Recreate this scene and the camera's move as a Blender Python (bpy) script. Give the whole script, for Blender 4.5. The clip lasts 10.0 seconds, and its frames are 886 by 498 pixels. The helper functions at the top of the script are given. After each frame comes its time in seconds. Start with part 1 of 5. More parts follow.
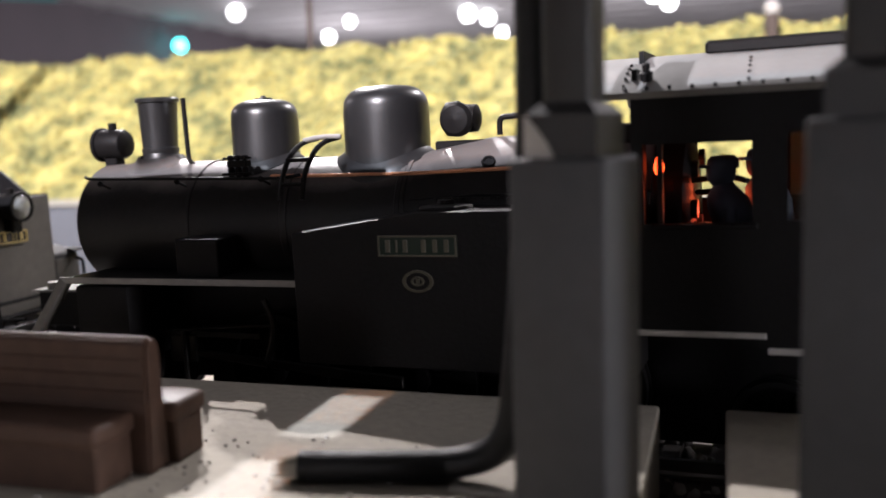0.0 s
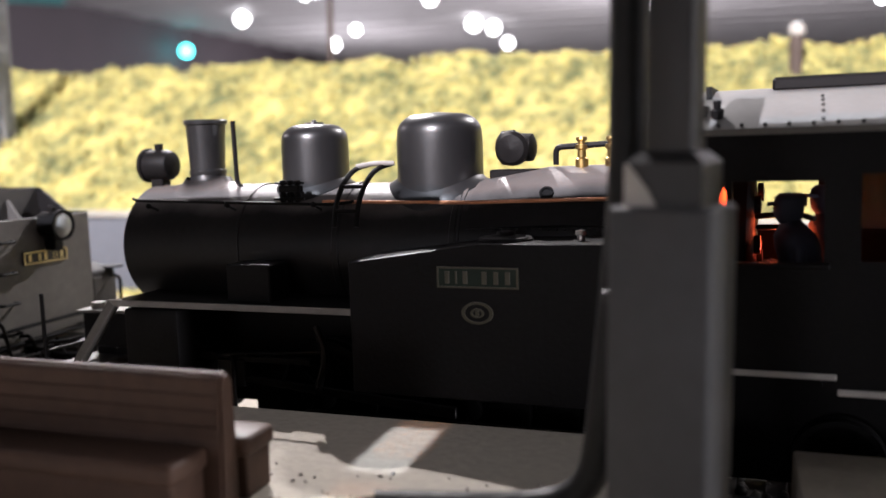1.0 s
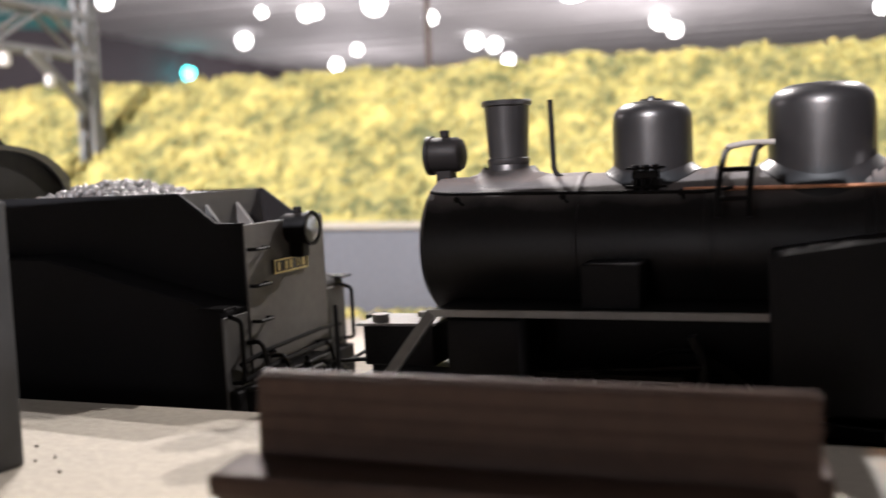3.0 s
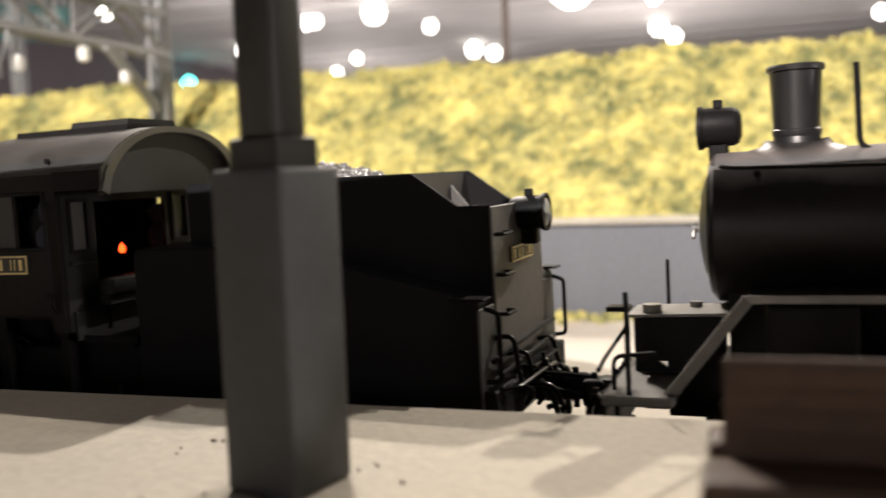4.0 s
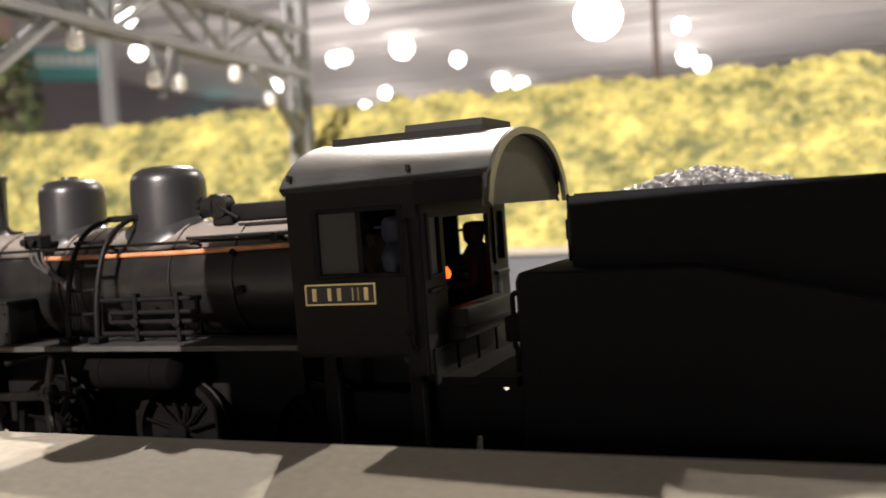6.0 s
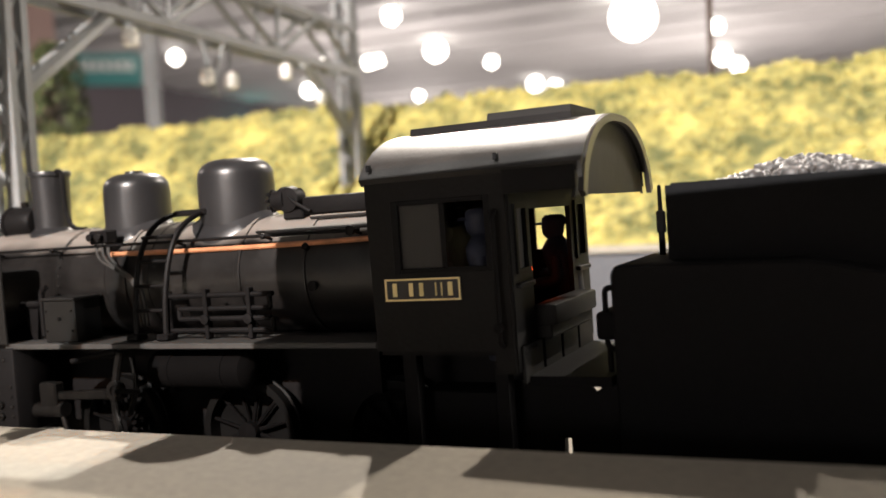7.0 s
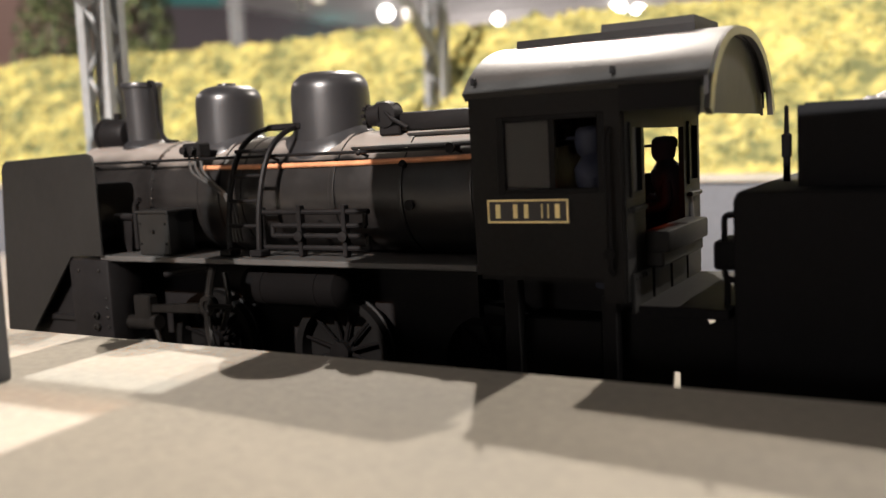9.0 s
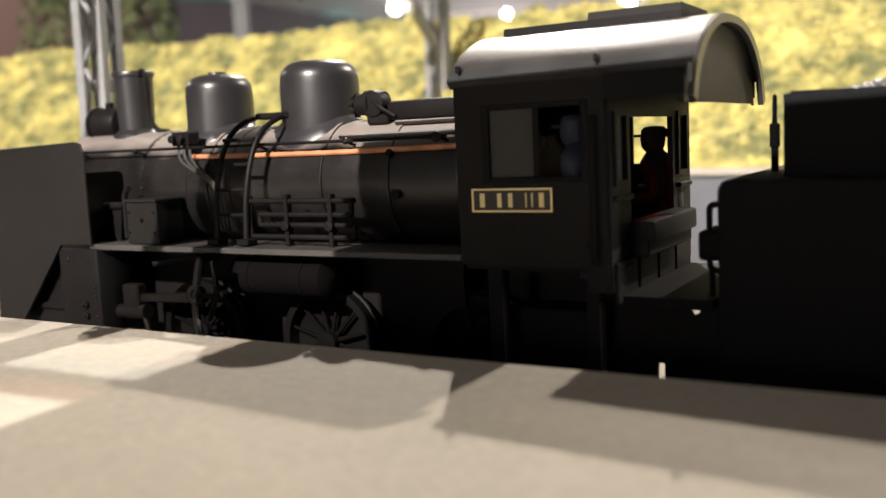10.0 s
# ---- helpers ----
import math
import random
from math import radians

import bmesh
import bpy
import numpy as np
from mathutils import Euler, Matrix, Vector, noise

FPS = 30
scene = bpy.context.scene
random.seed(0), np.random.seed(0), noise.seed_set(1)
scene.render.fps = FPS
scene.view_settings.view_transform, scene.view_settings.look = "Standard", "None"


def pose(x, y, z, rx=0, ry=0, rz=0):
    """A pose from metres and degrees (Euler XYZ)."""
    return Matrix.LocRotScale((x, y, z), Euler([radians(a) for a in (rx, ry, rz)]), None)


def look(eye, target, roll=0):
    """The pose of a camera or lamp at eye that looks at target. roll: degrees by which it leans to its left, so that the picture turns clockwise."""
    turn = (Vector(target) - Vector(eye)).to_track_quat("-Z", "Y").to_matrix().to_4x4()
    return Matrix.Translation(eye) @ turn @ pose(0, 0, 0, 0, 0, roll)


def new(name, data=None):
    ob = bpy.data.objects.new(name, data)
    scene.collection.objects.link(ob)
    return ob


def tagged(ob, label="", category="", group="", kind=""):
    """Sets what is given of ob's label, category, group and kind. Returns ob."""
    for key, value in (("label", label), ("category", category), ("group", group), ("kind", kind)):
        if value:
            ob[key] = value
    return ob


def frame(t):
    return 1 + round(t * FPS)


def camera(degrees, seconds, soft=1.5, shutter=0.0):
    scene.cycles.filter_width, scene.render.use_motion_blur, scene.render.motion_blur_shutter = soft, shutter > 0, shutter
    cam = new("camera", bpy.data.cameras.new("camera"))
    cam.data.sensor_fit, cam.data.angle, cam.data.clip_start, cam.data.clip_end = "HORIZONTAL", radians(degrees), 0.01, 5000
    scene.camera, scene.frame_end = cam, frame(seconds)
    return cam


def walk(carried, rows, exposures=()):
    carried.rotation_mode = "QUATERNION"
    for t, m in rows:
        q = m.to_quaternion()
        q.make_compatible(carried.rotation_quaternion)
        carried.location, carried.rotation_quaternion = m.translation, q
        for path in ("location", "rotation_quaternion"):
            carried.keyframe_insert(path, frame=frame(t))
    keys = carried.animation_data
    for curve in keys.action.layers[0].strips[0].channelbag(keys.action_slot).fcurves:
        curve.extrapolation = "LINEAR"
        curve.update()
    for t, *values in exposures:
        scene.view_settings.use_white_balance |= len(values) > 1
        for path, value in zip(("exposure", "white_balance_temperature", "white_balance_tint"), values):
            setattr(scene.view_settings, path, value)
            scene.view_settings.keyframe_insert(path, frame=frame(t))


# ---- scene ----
U = 1 / 87          # one metre of the prototype railway, on the model
cam = camera(51.8, 10.0, soft=1.5, shutter=0.35)
METRES, EYE, TURN = 15.2 * U, 2.72 * U, 16.8
ROWS = [
    (0.0, 0.0, 0.0, 0.0, -0.21, -7.3, 1.63),
    (0.5, -0.0273, 0.0114, 0.013, -0.28, -7.19, 1.13),
    (1.0, -0.0392, 0.0053, 0.0157, 0.03, -6.74, 0.76),
    (1.5, -0.0237, 0.0093, 0.0208, 0.08, -6.71, 0.51),
    (2.0, -0.1078, 0.0367, 0.008, -0.04, -6.59, 0.92),
    (2.5, -0.2026, 0.0786, 0.0031, 0.05, -6.09, 1.43),
    (4.0, -0.4929, 0.1845, -0.0234, 0.12, -5.14, 2.14),
    (4.5, -0.578, 0.2222, -0.0175, 0.11, -4.86, 2.33),
    (5.0, -0.6627, 0.2417, -0.0332, 0.38, -4.21, 2.56),
    (5.5, -0.7346, 0.2831, -0.0322, 1.08, -3.39, 2.89),
    (6.0, -0.772, 0.3106, -0.0299, 1.87, -3.06, 3.06),
    (7.5, -0.816, 0.3447, -0.0429, 5.09, -2.89, 2.95),
    (8.0, -0.8183, 0.3504, -0.0483, 6.19, -3.98, 2.59),
    (8.5, -0.8265, 0.3569, -0.0422, 7.59, -5.95, 2.2),
    (9.0, -0.8325, 0.3638, -0.0415, 8.68, -7.17, 1.96),
    (9.5, -0.8256, 0.3672, -0.0438, 9.15, -7.41, 1.82),
    (10.0, -0.8178, 0.37, -0.0463, 9.2, -7.47, 1.73),
]
walk(cam, [(t, pose(0, 0, EYE, 0, 0, TURN) @ pose(METRES * x, METRES * y, METRES * z, 90 + pitch, roll, yaw)) for t, x, y, z, yaw, pitch, roll in ROWS],
     [(0.0, 0.2, 5750, 16), (0.5, 0.3, 5750, 16), (2.5, 0.22, 5800, 16), (4.0, 0.06, 6450, 11), (6.0, 0.06, 6500, 11), (7.5, 0.13, 6450, 11), (8.5, 0.2, 6400, 11), (10.0, 0.17, 6450, 11)])
# a phone lens close to small things: shallow focus on the locomotives
cam.data.dof.use_dof = True
cam.data.dof.focus_distance = 10.2 * U
cam.data.dof.aperture_fstop = 24.0

# ---- light ----
world = bpy.data.worlds.new("hall_air")
scene.world = world
world.use_nodes = True
world.node_tree.nodes["Background"].inputs[0].default_value = (0.9, 0.85, 0.8, 1)
world.node_tree.nodes["Background"].inputs[1].default_value = 0.02


def lamp(name, at, energy, colour, radius):
    """A small point light, mostly added fill; the place is in prototype metres."""
    data = bpy.data.lights.new(name, "POINT")
    data.energy, data.color, data.shadow_soft_size = energy, colour, radius
    ob = new(name, data)
    ob.location = Vector(at) * U
    return ob


def spot(at, energy, colour, radius, wide=60, aim=(-10, 12, 0), blend=0.3):
    """A ceiling spotlight shining down on the layout."""
    data = bpy.data.lights.new("ceiling_spot", "SPOT")
    data.energy, data.color, data.shadow_soft_size = energy, colour, radius
    data.spot_size, data.spot_blend = radians(wide), blend
    ob = new("ceiling_spot", data)
    ob.matrix_basis = look(Vector(at) * U, Vector(aim) * U)
    return ob


# spots over the visitors' side and over the far side of the layout
spot((-22, -130, 87), 370, (0.95, 0.95, 0.92), 0.008)
# orange spot added to tint the first spot's shadow edges
spot((-22, -131, 83.6), 75, (1.0, 0.42, 0.16), 0.008)
spot((-97, 198, 150), 285, (1.0, 0.9, 0.78), 0.01, 8, (-18, 6, 0), 0.9)
spot((75, 195, 150), 250, (1.0, 0.9, 0.78), 0.01, 8, (-18, 6, 0), 0.9)
spot((-104, 163, 150), 330, (1.0, 0.9, 0.78), 0.01, 9, (4, 9, 0), 0.9)
# weak overhead spot added as fill for tops and platform
spot((-12, 22, 118), 1.5, (1.0, 0.93, 0.83), 0.06, 70)
# unseen fill lights in the hall, added to lift dark sides and the ceiling
lamp("hall_fill", (-70, -265, 32), 42, (1.0, 0.93, 0.88), 0.3)
# fill added to brighten the reddish partition
lamp("hall_fill", (-215, 70, 75), 20, (1.0, 0.88, 0.8), 0.1)
# low fill added to light the columns' right faces
lamp("hall_fill", (200, -26, 7), 120, (1.0, 0.93, 0.86), 0.2)
for x, y, e in ((-960, 2040, 1000), (-235, 2640, 1300), (-1357, 3300, 1100), (524, 1650, 5000)):
    lamp("hall_fill", (x, y, 94), e, (1.0, 0.9, 0.86), 0.3)

# ---- materials ----


def material(name, base, rough=0.6, metal=0.0, vary=0.15, scale=60.0, bump=0.1, fine=600.0, tint=None, spec=0.5, strength=None, coat=0.0, coatrough=0.4, toplight=None, stretch=None, lo=0.32, hi=0.68, grain=0.35):
    """Procedural paint: a base colour with stains at two scales and a fine grain in relief."""
    m = bpy.data.materials.new(name)
    m.use_nodes = True
    nt = m.node_tree
    n, link = nt.nodes, nt.links.new
    b = n["Principled BSDF"]
    b.inputs["Roughness"].default_value = rough
    b.inputs["Metallic"].default_value = metal
    b.inputs["Specular IOR Level"].default_value = spec
    co = n.new("ShaderNodeTexCoord")
    a, f = n.new("ShaderNodeTexNoise"), n.new("ShaderNodeTexNoise")
    a.inputs["Scale"].default_value, a.inputs["Detail"].default_value = scale, 6
    f.inputs["Scale"].default_value, f.inputs["Detail"].default_value = fine, 4
    if stretch:
        mp = n.new("ShaderNodeMapping")
        mp.inputs["Scale"].default_value = stretch
        link(co.outputs["Object"], mp.inputs["Vector"])
        link(mp.outputs[0], a.inputs["Vector"])
    else:
        link(co.outputs["Object"], a.inputs["Vector"])
    link(co.outputs["Object"], f.inputs["Vector"])
    ramp = n.new("ShaderNodeValToRGB")
    dark = tuple(c * (1 - vary) for c in base)
    light = tuple(min(1, c * (1 + vary)) for c in (tint or base))
    ramp.color_ramp.elements[0].position, ramp.color_ramp.elements[0].color = lo, (*dark, 1)
    ramp.color_ramp.elements[1].position, ramp.color_ramp.elements[1].color = hi, (*light, 1)
    mix = n.new("ShaderNodeMath")
    mix.operation = "MULTIPLY_ADD"
    mix.inputs[1].default_value = grain
    link(f.outputs["Fac"], mix.inputs[0])
    scaled = n.new("ShaderNodeMath")
    scaled.operation = "MULTIPLY"
    scaled.inputs[1].default_value = 1 - grain
    link(a.outputs["Fac"], scaled.inputs[0])
    link(scaled.outputs[0], mix.inputs[2])
    link(mix.outputs[0], ramp.inputs[0])
    if toplight:
        # upward faces painted paler for the sheen on boiler tops, broken up by the stains
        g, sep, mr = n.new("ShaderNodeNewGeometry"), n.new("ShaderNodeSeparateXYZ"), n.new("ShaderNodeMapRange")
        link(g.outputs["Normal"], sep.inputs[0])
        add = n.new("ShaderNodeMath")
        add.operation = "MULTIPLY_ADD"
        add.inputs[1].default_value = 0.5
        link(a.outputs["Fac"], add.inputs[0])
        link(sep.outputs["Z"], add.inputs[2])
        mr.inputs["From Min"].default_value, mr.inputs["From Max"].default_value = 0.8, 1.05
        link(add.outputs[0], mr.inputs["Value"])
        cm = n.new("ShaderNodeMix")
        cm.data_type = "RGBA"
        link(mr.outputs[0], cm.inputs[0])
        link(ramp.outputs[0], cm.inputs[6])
        cm.inputs[7].default_value = (*toplight, 1)
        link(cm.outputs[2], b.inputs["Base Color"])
    else:
        link(ramp.outputs[0], b.inputs["Base Color"])
    rr = n.new("ShaderNodeMapRange")
    rr.inputs["To Min"].default_value, rr.inputs["To Max"].default_value = max(0.03, rough - 0.1), min(1, rough + 0.12)
    link(a.outputs["Fac"], rr.inputs["Value"])
    link(rr.outputs[0], b.inputs["Roughness"])
    if coat:
        b.inputs["Coat Weight"].default_value = coat
        b.inputs["Coat Roughness"].default_value = coatrough
        b.inputs["Coat IOR"].default_value = 1.7
    if bump:
        bp = n.new("ShaderNodeBump")
        bp.inputs["Strength"].default_value, bp.inputs["Distance"].default_value = bump, 0.0004
        link(f.outputs["Fac"], bp.inputs["Height"])
        link(bp.outputs[0], b.inputs["Normal"])
    if strength:
        b.inputs["Emission Color"].default_value = (*base, 1)
        b.inputs["Emission Strength"].default_value = strength
    return m


def glass(name, tintc=(0.9, 0.95, 0.92), rough=0.05, clear=1.0):
    m = bpy.data.materials.new(name)
    m.use_nodes = True
    b = m.node_tree.nodes["Principled BSDF"]
    b.inputs["Base Color"].default_value = (*tintc, 1)
    b.inputs["Roughness"].default_value = rough
    b.inputs["Transmission Weight"].default_value = clear
    b.inputs["IOR"].default_value = 1.1
    return m


BLACK = material("satin_black_paint", (0.0068, 0.0062, 0.0063), 0.5, vary=0.3, scale=90, bump=0.12, fine=1500, spec=0.08)
# black lifted a little, partly for lens haze over the dark side
CABBLACK = material("lifted_cab_side_black", (0.0105, 0.0094, 0.0088), 0.5, vary=0.3, scale=90, bump=0.12, fine=1500, spec=0.1)
# black taken darker for the shade round wheels and reservoirs
SHADEBLACK = material("shaded_gear_black", (0.0026, 0.0023, 0.0023), 0.85, vary=0.3, scale=120, spec=0.04)
TENDERBLACK = material("dull_black_paint", (0.0058, 0.0053, 0.0058), 0.65, vary=0.35, scale=70, bump=0.04, fine=1500, spec=0.1)
BOILER = material("sheen_top_boiler_black", (0.0082, 0.0072, 0.0069), 0.42, vary=0.5, scale=110, bump=0.12, fine=1200, spec=0.22, toplight=(0.1, 0.088, 0.084))
# lighter copy of BOILER: more top sheen painted in for the tender locomotive
BOILERBROWN = material("sheen_top_brown_boiler", (0.0088, 0.0078, 0.0074), 0.32, vary=0.5, scale=110, bump=0.05, fine=1200, spec=0.48, toplight=(0.19, 0.168, 0.15))
DARKDOME = material("dark_grey_dome_paint", (0.0098, 0.0095, 0.0102), 0.33, vary=0.2, scale=80, bump=0.03, fine=1500)
DOME = material("grey_dome_paint", (0.0165, 0.016, 0.017), 0.33, vary=0.15, scale=80, bump=0.02, fine=1500)
ROOFGREY = material("grey_roof_paint", (0.12, 0.114, 0.108), 0.5, vary=0.2, scale=120, bump=0.2, fine=1500, spec=1.0, coat=0.9, coatrough=0.5)
# lighter grey than the tender's sides, for the light falling on its back
BACKPLATE = material("lit_back_plate", (0.12, 0.112, 0.103), 0.6, vary=0.25, scale=90)
EDGEGREY = material("dusty_edge_paint", (0.16, 0.15, 0.138), 0.6, vary=0.25, scale=120)
DECKGREY = material("dusty_deck_paint", (0.085, 0.078, 0.07), 0.6, vary=0.3, scale=110)
TENDERGREY = material("grey_tender_paint", (0.045, 0.042, 0.04), 0.6, vary=0.2, scale=60)
BRASS = material("brass", (0.42, 0.29, 0.11), 0.34, metal=1.0, vary=0.1)
STEEL = material("bright_steel", (0.45, 0.44, 0.43), 0.32, metal=1.0, vary=0.15)
GREENPLATE = material("green_plate", (0.006, 0.015, 0.008), 0.5, vary=0.1, spec=0.2)
COAL = material("coal", (0.06, 0.058, 0.058), 0.5, vary=0.4, scale=300)
PLATFORM = material("platform_concrete", (0.34, 0.315, 0.265), 0.8, vary=0.16, scale=25, bump=0.35, fine=900, tint=(0.38, 0.34, 0.275))
GROUND = material("sandy_ground", (0.44, 0.4, 0.34), 0.9, vary=0.15, scale=30, bump=0.5)
BALLAST = material("grey_ballast", (0.1, 0.09, 0.082), 0.9, vary=0.3, scale=400)
WALL = material("retaining_wall_concrete", (0.085, 0.09, 0.102), 0.8, vary=0.2, scale=22, stretch=(1.0, 1.0, 0.12))
COLUMN = material("grey_column_paint", (0.043, 0.0437, 0.046), 0.6, vary=0.2, scale=90, bump=0.2)
TUBE = material("dark_tube_paint", (0.011, 0.0104, 0.0102), 0.5, vary=0.3, scale=60)
BENCH = material("brown_bench", (0.064, 0.038, 0.027), 0.5, vary=0.3, scale=200, stretch=(0.12, 1.0, 1.0), spec=0.18)
MAST = material("pale_grey_steel", (0.19, 0.195, 0.195), 0.5, vary=0.18, scale=60)
PIPE = material("black_rubber", (0.01, 0.01, 0.01), 0.55, vary=0.4, scale=150, bump=0.4, spec=0.25)
CEILING = material("hall_ceiling", (0.36, 0.35, 0.34), 0.7, vary=0.1, scale=0.6, bump=0.0)
HALLWALL = material("dark_hall_wall", (0.05, 0.04, 0.045), 0.7, vary=0.2, scale=0.8, bump=0.0)
LAMPGLOW = material("lamp_diffuser", (1.0, 0.95, 0.88), 0.5, vary=0.0, strength=14)

COPING = material("pale_coping", (0.3, 0.28, 0.235), 0.8, vary=0.15, scale=40)
# fine dark mottling partly stands in for shade between the tufts
HILL = material("yellow_green_turf", (0.165, 0.176, 0.066), 0.95, vary=0.3, scale=46, bump=0.8, fine=190, tint=(0.405, 0.352, 0.11), lo=0.4, hi=0.62, grain=0.52)
TUFT = material("yellow_foam_tuft", (0.17, 0.18, 0.068), 0.95, vary=0.3, scale=46, bump=0.7, fine=190, tint=(0.415, 0.358, 0.112), lo=0.4, hi=0.62, grain=0.52)
SLEEPER = material("dark_sleeper", (0.05, 0.04, 0.035), 0.8, vary=0.3, scale=200)
STONE = material("grey_stones", (0.3, 0.28, 0.25), 0.85, vary=0.4, scale=300)
PORCELAIN = material("white_porcelain", (0.8, 0.79, 0.76), 0.2, vary=0.05, scale=200, bump=0.0)
PAPER = material("white_paper", (0.75, 0.74, 0.7), 0.7, vary=0.05)
# tyre steel darkened for the same shade below the running boards
TYRE = material("shaded_tyre_steel", (0.003, 0.0028, 0.0027), 0.5, vary=0.3, scale=200, spec=0.1)
LENS = material("lamp_lens", (0.28, 0.28, 0.27), 0.08, vary=0.05, bump=0.0)
COPPER = material("copper_pipe", (0.5, 0.22, 0.11), 0.5, metal=0.4, vary=0.4, scale=250)
STEELDARK = material("oily_steel", (0.012, 0.011, 0.0102), 0.3, metal=0.5, vary=0.5, scale=200, spec=0.2)
DULLBRASS = material("dull_brass", (0.045, 0.04, 0.022), 0.5, metal=0.2, vary=0.25)
GOLD = material("gilt_brass", (0.62, 0.5, 0.24), 0.4, metal=0.7, vary=0.15)
RUSTBLACK = material("plate_black", (0.014, 0.01, 0.008), 0.5, vary=0.2)
PALEEDGE = material("pale_wear_and_glare", (0.4, 0.38, 0.35), 0.6, vary=0.2, scale=200)
ROOFPALE = material("pale_roof_paint", (0.027, 0.025, 0.0232), 0.45, vary=0.4, scale=200, bump=0.13, fine=2600, spec=0.4, coat=0.7, coatrough=0.35)
DEFLECTOR = material("dusty_plate", (0.0085, 0.0079, 0.0073), 0.5, vary=0.3, scale=45, spec=0.2)
TOOLBOX = material("dusty_box_paint", (0.0062, 0.0058, 0.0055), 0.45, vary=0.3, scale=100, spec=0.3)
RUNBOARD = material("dusty_running_board", (0.035, 0.033, 0.031), 0.5, vary=0.25, scale=120)
CABBACK = material("dusty_cab_back", (0.0125, 0.012, 0.0116), 0.6, vary=0.25, scale=80, bump=0.05, spec=0.16)
LINING = material("dull_roof_lining", (0.022, 0.0208, 0.0198), 0.55, vary=0.25, scale=120, bump=0.05, spec=0.25)
COAT = material("dark_blue_coat", (0.016, 0.019, 0.036), 0.7, vary=0.3, scale=300)
POLE = material("dark_wood", (0.07, 0.05, 0.04), 0.8, vary=0.2)
LEAF = material("olive_leaves", (0.06, 0.075, 0.025), 0.8, vary=0.35, scale=60)
HALLFLOOR = material("hall_floor", (0.25, 0.24, 0.23), 0.6, vary=0.1, scale=0.8, bump=0.0)
PINK = material("reddish_partition", (0.42, 0.27, 0.23), 0.7, vary=0.05, scale=2, bump=0.0)
FIRE = material("fire_glow", (1.0, 0.075, 0.01), 0.5, vary=0.0, bump=0.0, strength=4.5)
LAMPTEAL = material("teal_lamp", (0.1, 0.8, 0.75), 0.5, vary=0.0, bump=0.0, strength=16)
TEALBOARD = material("teal_board", (0.05, 0.2, 0.19), 0.5, vary=0.1, scale=1, bump=0.0, strength=0.12)
PANE = glass("dusty_pane", (0.1, 0.096, 0.09), 0.4, 0.4)
# brown tint stands in for the dim, red-lit view through the tank cab
DARKPANE = glass("dim_red_brown_pane", (0.075, 0.052, 0.05), 0.2, 0.35)
GLASS = glass("clear_pane", (0.85, 0.9, 0.85), 0.02)

# ---- mesh helpers, in prototype metres ----


def box(bm, x0, x1, y0, y1, z0, z1, bevel=0.0, seg=2):
    v = [bm.verts.new(c) for c in ((x0, y0, z0), (x1, y0, z0), (x1, y1, z0), (x0, y1, z0), (x0, y0, z1), (x1, y0, z1), (x1, y1, z1), (x0, y1, z1))]
    f = [bm.faces.new([v[i] for i in q]) for q in ((3, 2, 1, 0), (4, 5, 6, 7), (0, 1, 5, 4), (1, 2, 6, 5), (2, 3, 7, 6), (3, 0, 4, 7))]
    if bevel:
        bmesh.ops.bevel(bm, geom=list({e for q in f for e in q.edges}), offset=bevel, segments=seg, affect="EDGES", profile=0.5)
    return bm


def ring_sweep(bm, rings, closed_ends=True):
    loops = [[bm.verts.new(p) for p in r] for r in rings]
    n = len(loops[0])
    for a, b in zip(loops, loops[1:]):
        for i in range(n):
            bm.faces.new((a[i], a[(i + 1) % n], b[(i + 1) % n], b[i]))
    if closed_ends:
        bm.faces.new(list(reversed(loops[0])))
        bm.faces.new(loops[-1])
    return bm


def lathe(bm, centre, axis, profile, n=32):
    """A turned body: profile of (radius, height along the axis) from the centre."""
    ax = Vector(axis).normalized()
    side = ax.orthogonal().normalized()
    other = ax.cross(side)
    rings = []
    for r, h in profile:
        c = Vector(centre) + ax * h
        rings.append([c + (side * math.cos(a) + other * math.sin(a)) * max(r, 1e-4) for a in (2 * math.pi * i / n for i in range(n))])
    return ring_sweep(bm, rings)


def rod(bm, a, b, r, r2=None, n=12):
    d = Vector(b) - Vector(a)
    return lathe(bm, a, d, [(r, 0), (r if r2 is None else r2, d.length)], n)


def tube(bm, pts, r, n=8):
    """A pipe along a line of points."""
    pts = [Vector(p) for p in pts]
    rings, up = [], None
    for i, p in enumerate(pts):
        d = (pts[min(i + 1, len(pts) - 1)] - pts[max(i - 1, 0)]).normalized()
        up = d.orthogonal().normalized() if up is None else (up - d * up.dot(d)).normalized()
        other = d.cross(up)
        rings.append([p + (up * math.cos(a) + other * math.sin(a)) * r for a in (2 * math.pi * k / n for k in range(n))])
    return ring_sweep(bm, rings)


def bend(pts, r=0.1, k=4):
    """Rounds the corners of a line of points."""
    pts = [Vector(p) for p in pts]
    out = [pts[0]]
    for a, b, c in zip(pts, pts[1:], pts[2:]):
        p, q = b + (a - b).normalized() * min(r, (a - b).length / 2), b + (c - b).normalized() * min(r, (c - b).length / 2)
        for i in range(k + 1):
            s = i / k
            out.append(p.lerp(b, s).lerp(b.lerp(q, s), s))
    out.append(pts[-1])
    return out


def prism(bm, poly, y0, y1, bevel=0.0):
    """A plate: an outline in x and z, with thickness from y0 to y1."""
    a = [bm.verts.new((x, y0, z)) for x, z in poly]
    b = [bm.verts.new((x, y1, z)) for x, z in poly]
    faces = [bm.faces.new(a), bm.faces.new(list(reversed(b)))]
    n = len(poly)
